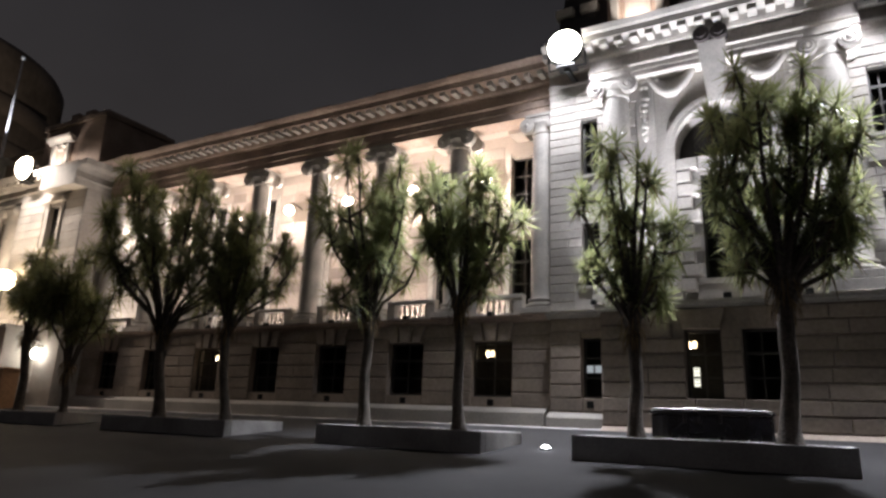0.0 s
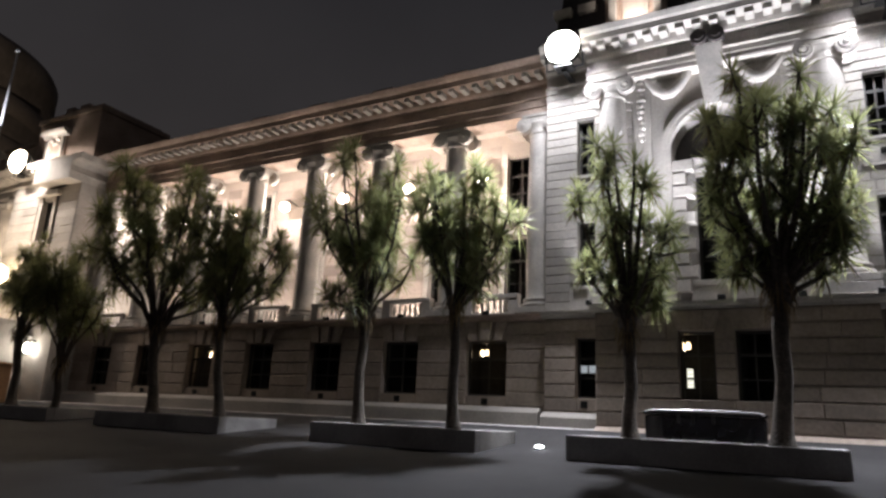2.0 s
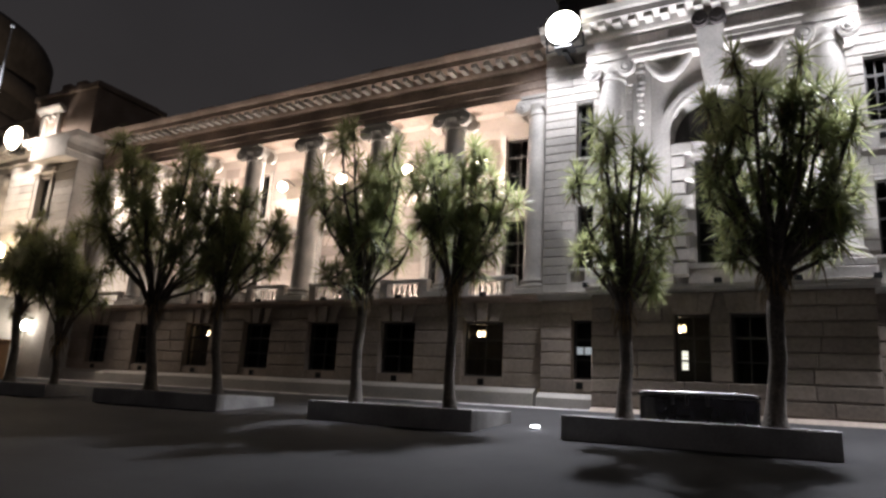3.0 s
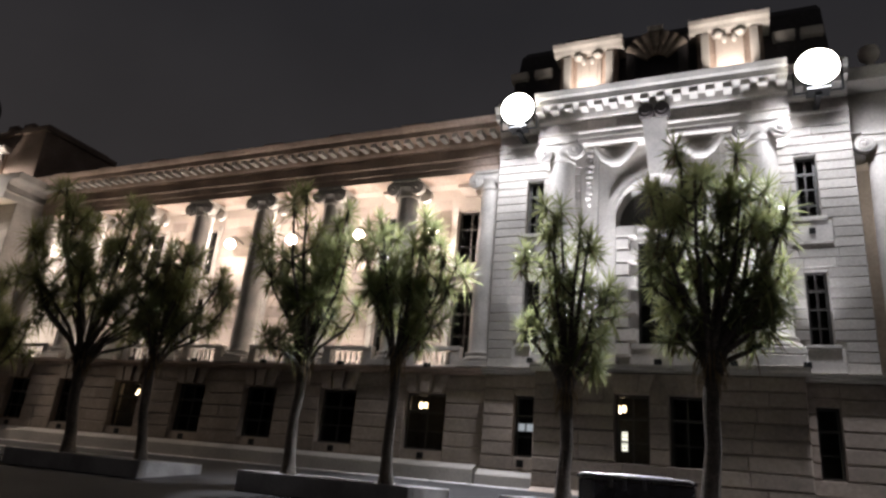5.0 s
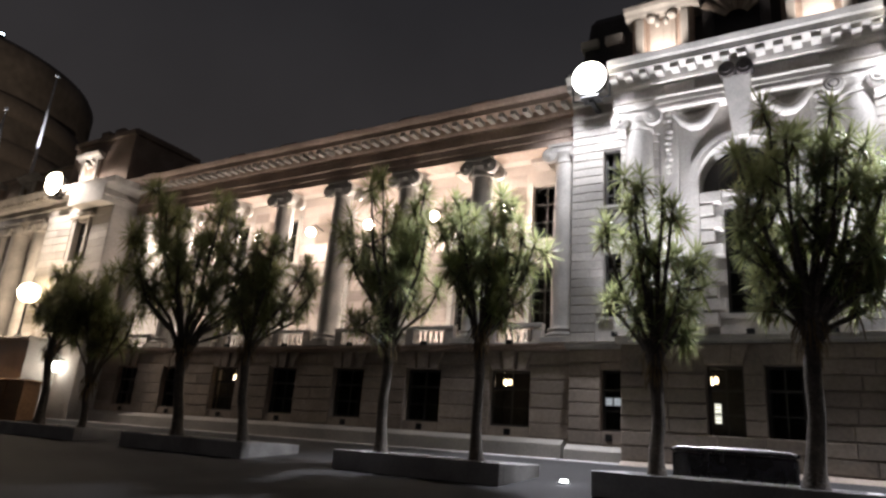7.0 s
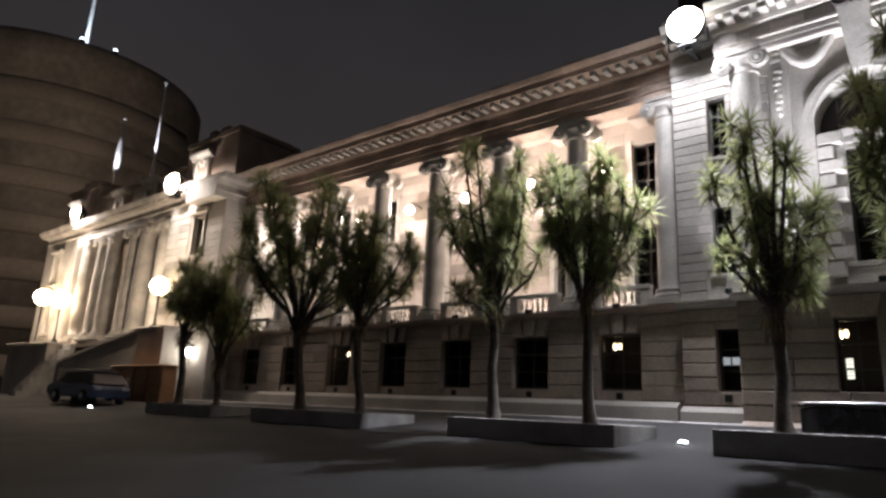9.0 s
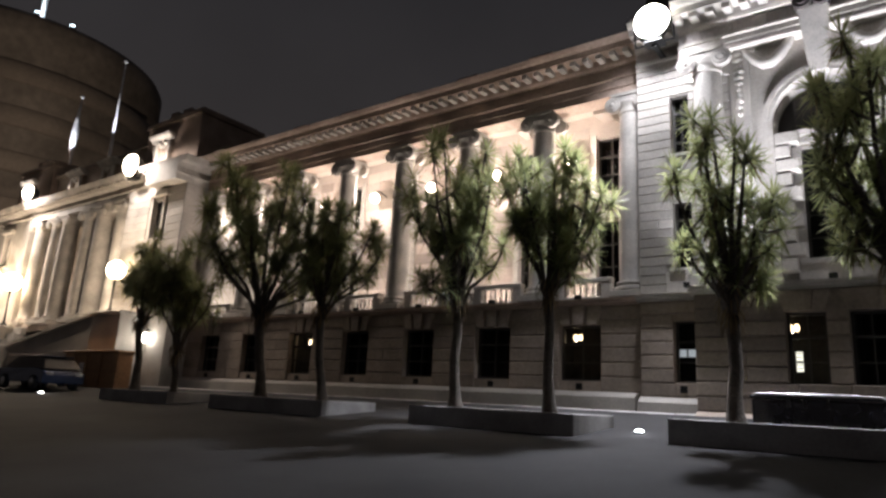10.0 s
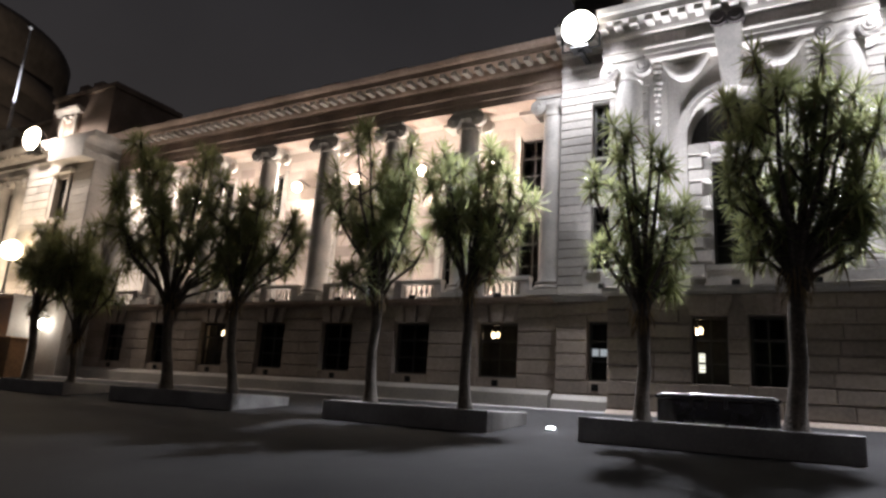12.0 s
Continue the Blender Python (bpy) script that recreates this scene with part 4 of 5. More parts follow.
def cabbage_tree(x, y, z, trunk_r, fork_z, heads, seed, label, lean=0.0, leaf=0.45, fill=4, count=46):
    """heads: rows of sideways offset and height from the foot, one for each leading stem; fill: lesser tufts beside each."""
    rng = random.Random(seed)
    tree = thing("cabbage_tree", (x, y, z), label, "tree", "cabbage trees in planters")
    wood, crown, dry = bmesh.new(), bmesh.new(), bmesh.new()
    foot = Vector((x, y, z - 0.1))
    fork = Vector((x + lean, y + rng.uniform(-0.1, 0.1), z + fork_z))
    pts = [foot.lerp(fork, t) + Vector((0.05 * math.sin(5 * t + seed), 0.05 * math.cos(4 * t + seed), 0)) * (1 - abs(2 * t - 1)) for t in (0, 0.05, 0.14, 0.3, 0.5, 0.75, 1.0)]
    tube(wood, pts, [trunk_r * k for k in (1.8, 1.45, 1.16, 1.0, 0.94, 0.92, 1.0)], 14)
    middle = sum(h[0] for h in heads) / len(heads)
    half = max(abs(h[0] - middle) for h in heads)
    for dx, dz in heads:
        depth = 0.85 * math.sqrt(max(0.05, 1 - ((dx - middle) / (half + 0.3)) ** 2)) * half
        c = Vector((x + dx + rng.uniform(-0.06, 0.06), y + rng.uniform(-1, 1) * depth, z + dz - 0.12))
        rise = c.z - fork.z
        a = fork + Vector((0.26 * (c.x - fork.x), 0.26 * (c.y - fork.y), max(0.1, 0.28 * rise)))
        b = fork + Vector((0.74 * (c.x - fork.x), 0.74 * (c.y - fork.y), 0.60 * rise)) + Vector((rng.uniform(-0.09, 0.09), rng.uniform(-0.09, 0.09), 0))
        tube(wood, [fork - Vector((0, 0, 0.2)), a, b, b.lerp(c, 0.55) + Vector((rng.uniform(-0.05, 0.05), 0, -0.05)), c], [trunk_r * k for k in (0.5, 0.36, 0.27, 0.22, 0.19)], 7)
        axis = ((c - b).normalized() * 0.5 + Vector((0, 0, 0.9))).normalized()
        rosette(crown, dry, rng, c, axis, leaf * rng.uniform(0.88, 1.15), count)
        for k in range(fill):
            along = 0.6 + 1.3 * rng.random() ** 0.8
            base = a.lerp(b, along) if along < 1 else b.lerp(c, along - 1)
            tip = base + Vector((rng.uniform(-0.42, 0.42), rng.uniform(-0.45, 0.45), rng.uniform(0.05, 0.45)))
            tube(wood, [base, base.lerp(tip, 0.5) - Vector((0, 0, 0.05)), tip], [trunk_r * 0.2, trunk_r * 0.17, trunk_r * 0.15], 5)
            axis = ((tip - base).normalized() * 0.8 + Vector((0, 0, 0.5))).normalized()
            rosette(crown, dry, rng, tip, axis, leaf * rng.uniform(0.85, 1.15), count)
    for k in range(60):
        az, h = rng.uniform(0, 2 * math.pi), rng.random()
        out = Vector((math.cos(az), math.sin(az), 0))
        p0 = fork + out * trunk_r * (0.9 + 0.9 * h) + Vector((0, 0, 0.55 * h - 0.1))
        p1 = p0 + out * 0.09 - Vector((0, 0, 0.16))
        p2 = p1 + out * rng.uniform(-0.02, 0.08) - Vector((0, 0, rng.uniform(0.14, 0.3)))
        side = Vector((-out.y, out.x, 0)) * rng.uniform(0.012, 0.022)
        v = [dry.verts.new(p) for p in (p0 - side * 0.6, p0 + side * 0.6, p1 + side, p1 - side, p2)]
        dry.faces.new((v[0], v[1], v[2], v[3]))
        dry.faces.new((v[3], v[2], v[4]))
    part("trunk", wood, BARK, tree, "rough grey corky trunk and limbs")
    for name, bm, mat, text in (("crown", crown, LEAF, "green sword-shaped leaf tufts"), ("dead_leaves", dry, DEAD_LEAF, "dry brown hanging leaves")):
        me = bpy.data.meshes.new(name)
        bm.to_mesh(me)
        bm.free()
        me.materials.append(mat)
        hang(tagged(new(name, me), text, kind="stuff"), tree)
    return tree


TY = 13.26
cabbage_tree(-23.76, TY, 1.404, 0.135, 2.3, [(-2.1, 5.5), (-1.3, 5.7), (-0.2, 5.7), (0.9, 5.3), (-1.7, 4.6), (-0.6, 4.7), (0.7, 4.6), (-1.0, 3.8), (0.1, 3.8), (1.1, 3.7), (1.6, 4.3)], 11, "dark cabbage tree with a dense low crown", lean=-0.35, fill=8, leaf=0.5)
cabbage_tree(-21.3, TY, 1.404, 0.11, 1.25, [(-0.7, 5.5), (-0.6, 4.8), (0.3, 4.4), (1.2, 4.1), (-1.2, 4.2), (0.0, 3.8), (0.9, 3.7), (-0.7, 3.4), (0.4, 3.3), (0.1, 4.9)], 12, "many-stemmed cabbage tree forking low over its planter", lean=-0.1, fill=6, leaf=0.5)
cabbage_tree(-16.63, TY, 1.42, 0.145, 2.4, [(-2.5, 7.4), (-1.5, 7.6), (-0.2, 7.6), (0.6, 7.0), (1.4, 6.3), (-2.7, 6.5), (-2.8, 5.5), (-1.7, 6.0), (-0.5, 6.2), (0.7, 5.7), (1.5, 5.1), (-2.0, 4.6), (-1.0, 4.8), (0.4, 4.7), (1.3, 4.2), (-0.2, 3.9), (1.8, 5.6), (-1.0, 6.8), (0.0, 5.4)], 13, "tall cabbage tree with a broad dark spreading crown", lean=-0.36, fill=8, leaf=0.5)
cabbage_tree(-13.94, TY, 1.42, 0.12, 2.35, [(-1.1, 5.9), (-0.3, 5.8), (0.4, 5.5), (1.0, 4.6), (1.6, 4.9), (-0.6, 5.2), (0.1, 4.9), (-1.0, 4.6), (-0.3, 4.2), (0.6, 4.2), (-1.2, 4.0), (0.3, 3.7), (-0.5, 3.6)], 14, "slim cabbage tree with a light green airy crown", lean=-0.32, fill=5, leaf=0.44)
cabbage_tree(-9.39, TY, 1.444, 0.125, 2.45, [(-2.0, 6.4), (-1.6, 5.8), (-1.7, 5.3), (-1.1, 6.6), (-0.4, 7.0), (-0.2, 6.5), (0.2, 6.3), (0.6, 6.6), (-0.6, 6.0), (-0.1, 5.9), (-0.4, 5.4), (-1.2, 5.7), (-0.9, 4.3), (-0.6, 4.7), (0.2, 4.7), (0.5, 5.0), (0.3, 4.1), (-0.2, 3.9), (0.5, 4.4), (-0.5, 3.0), (-0.1, 2.9), (1.0, 5.5)], 15, "cabbage tree with steep forked limbs and tufted heads", lean=-0.11)
cabbage_tree(-6.86, TY, 1.46, 0.115, 2.5, [(-0.9, 6.2), (-0.8, 5.7), (0.1, 6.4), (0.3, 6.1), (-0.1, 5.9), (-0.4, 5.5), (0.0, 5.5), (0.8, 5.3), (1.0, 5.1), (0.6, 4.9), (-1.0, 5.3), (-1.2, 4.7), (-0.8, 4.5), (-0.4, 4.2), (-0.2, 4.6), (0.1, 4.8), (0.0, 4.0), (0.7, 3.6), (0.5, 3.3)], 16, "pale-trunked cabbage tree with drooping leaf tufts", lean=-0.08)
cabbage_tree(-3.05, TY, 1.468, 0.13, 1.95, [(-0.7, 5.9), (-0.2, 6.1), (-0.2, 5.6), (0.3, 5.6), (-0.9, 5.1), (-0.5, 4.8), (0.1, 5.1), (0.5, 5.2), (-0.9, 3.7), (0.6, 4.2), (0.0, 4.3), (0.8, 4.4), (0.3, 4.0), (-0.4, 3.4), (0.0, 3.6), (0.6, 3.7), (0.5, 3.2), (-0.2, 3.0), (0.2, 3.0)], 17, "bushy cabbage tree with upright bare-stemmed top tufts", leaf=0.40, fill=3)
cabbage_tree(-0.46, TY, 1.468, 0.15, 2.45, [(-0.3, 6.9), (-0.8, 6.6), (-0.9, 6.3), (0.2, 6.7), (0.8, 6.9), (1.0, 6.3), (1.4, 6.1), (1.6, 5.6), (-0.6, 5.8), (0.0, 6.2), (0.4, 6.0), (0.8, 5.8), (1.1, 5.4), (-0.9, 5.1), (-0.6, 4.8), (-0.5, 4.0), (-0.4, 3.5), (0.1, 4.5), (0.4, 4.5), (0.8, 4.4), (1.2, 4.5), (1.4, 4.7), (1.2, 3.5), (1.1, 3.9), (0.7, 4.0), (0.3, 3.4)], 18, "large full-crowned cabbage tree with glossy leaves", lean=0.12, leaf=0.43, fill=4)

# ---- flagpoles ----
def flagpole(x, y, z0, z1, r, label, flag=False, category="flagpole"):
    p = thing("flagpole", (x, y, z0), label, category, "flagpoles")
    bm = bmesh.new()
    lathe(bm, [(r * 1.3, 0), (r, 0.4), (r * 0.75, (z1 - z0) * 0.6), (r * 0.5, z1 - z0)], (x, y, z0), 10)
    part("pole", bm, POLE_WHITE, p)
    bm = bmesh.new()
    lathe(bm, [(0.02, 0), (r * 1.3, r), (r * 1.4, 2 * r), (0.02, 3.2 * r)], (x, y, z1), 10)
    part("finial", bm, POLE_WHITE, p)
    if flag:
        bm = bmesh.new()
        h = z1 - z0
        tube(bm, [Vector((x - 0.08, y, z0 + h * t)) for t in (0.30, 0.45, 0.6, 0.75, 0.9)], [0.05, 0.22, 0.26, 0.18, 0.06], 8)
        part("furled_flag", bm, POLE_WHITE, p, "limp furled pale flag")
    return p


flagpole(-45.5, 20.9, 16.0, 24.4, 0.11, "white flagpole on the roof of the entrance block")
flagpole(-51.6, 20.9, 16.0, 23.1, 0.11, "white rooftop flagpole with a limp furled flag", True)
flagpole(-106.3, 35.15, 50.6, 78.0, 0.42, "tall floodlit white flagpole on the tower dome")
# spots added to lighten the two roof poles; no fixtures built for them
for x in (-45.5, -51.6):
    lamp("pole_fill", "SPOT", (x + 0.7, 20.0, 18.0), 700, COOL, 0.05, (x, 20.9, 21.5), 60, 0.7)
# added point lamp in mid-air, without a fixture, to brighten the tower
lamp("tower_fill", "POINT", (-66, 22, 22), 5000, WARM, 0.5)
lamp("mast_light", "SPOT", (-103.6, 33.0, 52.0), 9000, (0.75, 0.87, 1.0), 0.2, (-106.3, 35.15, 64.0), 60, 0.7)


def rim_light(x, y, z):
    """A small blue-white floodlight on the edge of the tower roof."""
    t = thing("rim_floodlight", (x, y, z), "small blue-white floodlight on the tower roof edge", "floodlight", "tower rim floodlights")
    bm = bmesh.new()
    box(bm, x - 0.35, x + 0.35, y - 0.3, y + 0.3, z - 0.3, z + 0.35)
    soften(bm, 0.05)
    part("case", bm, IRON, t)
    bm = bmesh.new()
    lathe(bm, [(0.30, 0.352), (0.28, 0.50), (0.16, 0.60), (0.02, 0.63)], (x, y, z), 14)
    part("lens", bm, RIM_GLOW, t, "bluish white glowing lens")


for a in (3.4, 16.0, -28.0):
    rim_light(TX + 19.3 * math.cos(radians(a - 20)), TYY + 19.3 * math.sin(radians(a - 20)), 48.45)


# ---- floodlights on the cornices ----
def floodlight(x, y, z, r, glow, label, arm=0.0):
    f = thing("floodlight", (x, y, z), label, "floodlight", "floodlights on the cornices")
    bm = bmesh.new()
    box(bm, x - 0.3, x + 0.3, y + 0.1, y + 0.6, z, z + 0.06)
    tube(bm, [Vector((x - r * 1.06, y + 0.35, z + 0.03)), Vector((x - r * 1.06, y + 0.25, z + r + 0.1))], [0.03, 0.03], 6)
    tube(bm, [Vector((x + r * 1.06, y + 0.35, z + 0.03)), Vector((x + r * 1.06, y + 0.25, z + r + 0.1))], [0.03, 0.03], 6)
    tube(bm, [Vector((x - r * 1.06, y + 0.35, z + 0.04)), Vector((x + r * 1.06, y + 0.35, z + 0.04))], [0.03, 0.03], 6)
    if arm:
        box(bm, x - 0.08, x + 0.08, y + 0.3, y + arm, z - 0.1, z)
    part("bracket", bm, IRON, f)
    bm = bmesh.new()
    lathe(bm, [(r * 0.5, 0.55), (r * 0.75, 0.42), (r * 1.0, 0.12), (r * 1.04, 0.0), (r * 0.98, 0.0)], (0, 0, 0), 24)
    bmesh.ops.transform(bm, matrix=Matrix.Translation((x, y + 0.1, z + r + 0.1)) @ Matrix.Rotation(radians(-90), 4, "X"), verts=bm.verts)
    part("housing", bm, IRON, f)
    # lens disc wider than a real lamp: the glare is built into its size
    bm = bmesh.new()
    lathe(bm, [(r * 0.96, 0.0), (r * 0.9, 0.14), (r * 0.7, 0.26), (r * 0.4, 0.34), (r * 0.1, 0.37)], (0, 0, 0), 24)
    bmesh.ops.transform(bm, matrix=Matrix.Translation((x, y + 0.095, z + r + 0.1)) @ Matrix.Rotation(radians(90), 4, "X"), verts=bm.verts)
    part("lens", bm, glow, f, "white lens enlarged to take in its glare")
    return f


floodlight(-6.18, 18.42, 12.93, 0.58, FLOOD_GLOW, "glaring white floodlight on an arm at the cornice corner", 1.3)
floodlight(2.68, 18.42, 12.93, 0.58, FLOOD_GLOW, "glaring white floodlight on an arm at the cornice corner", 1.3)
floodlight(-36.0, 17.75, 13.1, 0.66, FLOOD_WARM, "glaring warm floodlight on the entrance block cornice")
floodlight(-49.6, 17.8, 13.6, 0.55, FLOOD_WARM, "glaring warm floodlight on the entrance block cornice")
for x in (-6.18, 2.68):
    lamp("flood_spill", "SPOT", (x, 17.75, 13.5), 850, COOL, 0.3, (x, 20.0, 10.0), 112, 0.8)
# extra floodlight out of view; its glowing lens adds light from the right
floodlight(9.0, 19.02, 13.96, 0.5, FLOOD_GLOW, "added unseen floodlight on the further wing's cornice")
for x in (-6.18, 2.68):
    lamp("flood_beam", "SPOT", (x, 17.9, 13.6), 11000, COOL, 0.12, (x, 13.8, 2.0), 68, 1.0)
for x, z in ((-36.0, 14.2), (-49.6, 14.2)):
    lamp("flood_spill", "SPOT", (x, 16.9, z), 1300, NEUTRAL, 0.3, (x + 1.5, 19.3, 12.0), 112, 0.6)


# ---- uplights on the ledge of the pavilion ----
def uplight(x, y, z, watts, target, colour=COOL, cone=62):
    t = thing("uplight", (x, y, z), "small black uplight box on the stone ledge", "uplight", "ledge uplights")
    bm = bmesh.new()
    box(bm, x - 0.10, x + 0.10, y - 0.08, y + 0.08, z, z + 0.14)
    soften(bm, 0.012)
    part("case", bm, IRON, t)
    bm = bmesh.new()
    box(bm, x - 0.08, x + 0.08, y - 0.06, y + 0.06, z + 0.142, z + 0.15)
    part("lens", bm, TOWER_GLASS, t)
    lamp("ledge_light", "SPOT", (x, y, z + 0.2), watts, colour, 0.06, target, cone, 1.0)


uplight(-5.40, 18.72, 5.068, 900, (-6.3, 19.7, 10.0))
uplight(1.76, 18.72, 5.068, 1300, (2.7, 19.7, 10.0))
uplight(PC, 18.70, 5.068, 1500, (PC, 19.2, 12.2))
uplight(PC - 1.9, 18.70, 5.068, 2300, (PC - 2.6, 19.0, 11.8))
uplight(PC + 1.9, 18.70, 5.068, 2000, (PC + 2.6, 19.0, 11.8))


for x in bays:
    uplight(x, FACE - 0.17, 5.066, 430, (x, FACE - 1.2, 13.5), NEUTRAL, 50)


# ---- wall lamps in the loggia ----
def loggia_lamp(x, y, z, watts):
    t = thing("wall_lamp", (x, y, z), "glowing globe lamp on an iron bracket in the loggia", "lamp", "loggia lamps")
    bm = bmesh.new()
    tube(bm, [Vector((x, BACK + 0.01, z + 0.3)), Vector((x, y + 0.2, z + 0.42)), Vector((x, y, z + 0.34)), Vector((x, y, z + 0.22))], [0.03, 0.025, 0.025, 0.03], 6)
    lathe(bm, [(0.11, 0.20), (0.12, 0.23), (0.03, 0.27)], (x, y, z), 12)
    part("bracket", bm, IRON, t)
    bm = bmesh.new()
    lathe(bm, [(0.06, -0.2), (0.17, -0.14), (0.225, 0), (0.17, 0.14), (0.09, 0.2)], (x, y, z), 16)
    part("globe", bm, LOGGIA_GLOW, t, "white glowing globe")
    lamp("loggia_light", "POINT", (x, y - 0.45, z - 0.1), watts, NEUTRAL, 0.04)


for k in range(7):
    loggia_lamp(-10.45 - 3.35 * k, 21.75, 10.75, (165, 165, 155, 140, 135, 130, 125)[k])
for x in (6.0, 9.35):
    loggia_lamp(x, 22.05, 10.85, 50)


# ---- floor lights at the foot of the loggia wall ----
def floor_light(x, y, z, watts):
    t = thing("floor_light", (x, y, z), "small glowing floor light at the foot of the loggia wall", "lamp", "loggia floor lights")
    bm = bmesh.new()
    box(bm, x - 0.22, x + 0.22, y - 0.07, y + 0.07, z, z + 0.10)
    soften(bm, 0.012)
    part("case", bm, IRON, t)
    bm = bmesh.new()
    box(bm, x - 0.19, x + 0.19, y - 0.05, y + 0.05, z + 0.102, z + 0.13)
    soften(bm, 0.01)
    part("lens", bm, LOGGIA_GLOW, t, "warm glowing lens")
    lamp("floor_glow", "POINT", (x, y - 0.1, z + 0.32), watts, NEUTRAL, 0.05)


for x in bays:
    floor_light(x - 1.15, 21.7, 5.06, 60)


# ---- lamps inside the ground floor rooms ----
def room_lamp(x, y, z, drop, glow=ROOM_GLOW, w=0.13):
    t = thing("pendant_lamp", (x, y, z), "small warm pendant lamp seen through a dark window", "lamp", "room lamps")
    bm = bmesh.new()
    tube(bm, [Vector((x, y, z + 0.1)), Vector((x, y, z + drop))], [0.012, 0.012], 5)
    part("cord", bm, IRON, t)
    for s in (-1, 1):
        bm = bmesh.new()
        lathe(bm, [(0.03, -0.1), (w * 0.8, -0.08), (w, 0.02), (w * 0.5, 0.10)], (x + s * w * 1.1, y, z), 10)
        part("shade", bm, glow, t, "glowing glass shade")
    lamp("room_light", "POINT", (x, y - 0.15, z - 0.12), 0.3, WARM, 0.02)


room_lamp(-9.75, 20.95, 3.95, 0.72, w=0.08)
room_lamp(-22.95, 20.95, 3.95, 0.72, w=0.08)
room_lamp(-2.95, 19.75, 3.98, 0.70, w=0.07)
# notice deep in the room behind; emission stands in for light on it
lit = thing("glowing_notice", (-2.92, 20.2, 2.85), "paper notice made to glow, hanging inside a dark doorway", "notice")
bm = bmesh.new()
box(bm, -3.00, -2.84, 20.2, 20.215, 2.85, 3.38)
part("sheet", bm, NOTICE_GLOW, lit)
for k in range(5):
    bm = bmesh.new()
    box(bm, -2.98, -2.86, 20.194, 20.199, 2.92 + 0.1 * k, 2.94 + 0.1 * k)
    part("bar", bm, FRAME, lit)
bm = bmesh.new()
tube(bm, [Vector((-2.92, 20.21, 3.38)), Vector((-2.92, 20.21, 4.68))], [0.008, 0.008], 5)
part("cord", bm, IRON, lit)
# the blind's lit look is emission in its material
blind = thing("window_blind", (-5.85, 20.0, 3.2), "roller blind strip with built-in glow across a narrow dark window", "blind")
for x in (-5.98, -5.70):
    bm = bmesh.new()
    box(bm, x - 0.11, x + 0.12, 20.03, 20.045, 3.22, 3.44)
    part("slat", bm, BLIND_GLOW, blind)


# ---- ground uplights ----
def ground_light(x, y):
    z = ground_z(y)
    t = thing("ground_light", (x, y, z), "small bright round uplight set in the asphalt", "lamp", "ground lights")
    bm = bmesh.new()
    lathe(bm, [(0.13, -0.05), (0.13, 0.02), (0.11, 0.035), (0.09, 0.03)], (x, y, z), 18)
    part("ring", bm, STEEL, t)
    bm = bmesh.new()
    lathe(bm, [(0.09, 0.03), (0.08, 0.055), (0.05, 0.07), (0.01, 0.075)], (x, y, z), 16)
    part("lens", bm, GROUND_GLOW, t)
    lamp("ground_glow", "POINT", (x, y, z + 0.16), 4, COOL, 0.01)


ground_light(-5.0, 13.6)
ground_light(-29.6, 12.55)


# ---- globe lamps on the stair piers, and the corner lantern ----
def globe_lamp(x, y, z0, h, r, label):
    t = thing("globe_lamp", (x, y, z0), label, "lamp", "globe lamps on the piers")
    bm = bmesh.new()
    lathe(bm, [(0.22, 0), (0.22, 0.1), (0.09, 0.25), (0.06, 0.6), (0.05, h - r), (0.14, h - r * 0.9)], (x, y, z0), 12)
    part("post", bm, IRON, t)
    bm = bmesh.new()
    lathe(bm, [(r * 0.35, -r * 0.93), (r * 0.8, -r * 0.6), (r, 0), (r * 0.8, r * 0.6), (r * 0.3, r * 0.95)], (x, y, z0 + h), 18)
    part("globe", bm, GLOBE_GLOW, t, "glowing warm glass globe")
    lamp("globe_light", "POINT", (x + 0.1, y - r - 0.15, z0 + h), 450, WARM, 0.04)


globe_lamp(-35.84, 17.9, 5.32, 2.4, 0.52, "warm globe lamp on the stair pier")
globe_lamp(-52.9, 17.9, 4.95, 3.4, 0.62, "warm globe lamp on the far stair pier")
globe_lamp(-49.5, 17.9, 4.95, 3.0, 0.62, "warm globe lamp on the far stair pier")

lan = thing("wall_lantern", (-32.6, 18.6, 4.0), "bright wall lantern at the corner of the entrance block", "lamp")
bm = bmesh.new()
tube(bm, [Vector((-32.6, 18.71, 4.35)), Vector((-32.6, 18.4, 4.42)), Vector((-32.6, 18.36, 4.25))], [0.03, 0.025, 0.03], 6)
part("bracket", bm, IRON, lan)
bm = bmesh.new()
lathe(bm, [(0.07, -0.24), (0.15, -0.13), (0.18, 0.08), (0.1, 0.22)], (-32.6, 18.36, 4.0), 14)
part("globe", bm, glowing("lantern_glow", (1.0, 0.95, 0.85), 14), lan, "white glowing lantern glass")
lamp("lantern_light", "POINT", (-32.5, 18.0, 3.8), 5, NEUTRAL, 0.12)


# ---- black trailer behind the planter ----
tr = thing("covered_trailer", (-1.88, 14.7, 1.2), "low gloss black covered trailer parked behind the planter", "trailer")
x0, x1, y0, y1 = -3.02, -0.74, 14.42, 14.95
bm = bmesh.new()
box(bm, x0, x1, y0, y1, 1.30, 1.93)
soften(bm, 0.05, 3)
part("body", bm, BLACK_PAINT, tr)
bm = bmesh.new()
box(bm, x0 - 0.03, x1 + 0.03, y0 - 0.03, y1 + 0.03, 1.935, 2.01)
soften(bm, 0.035, 3)
part("lid", bm, BLACK_PAINT, tr)
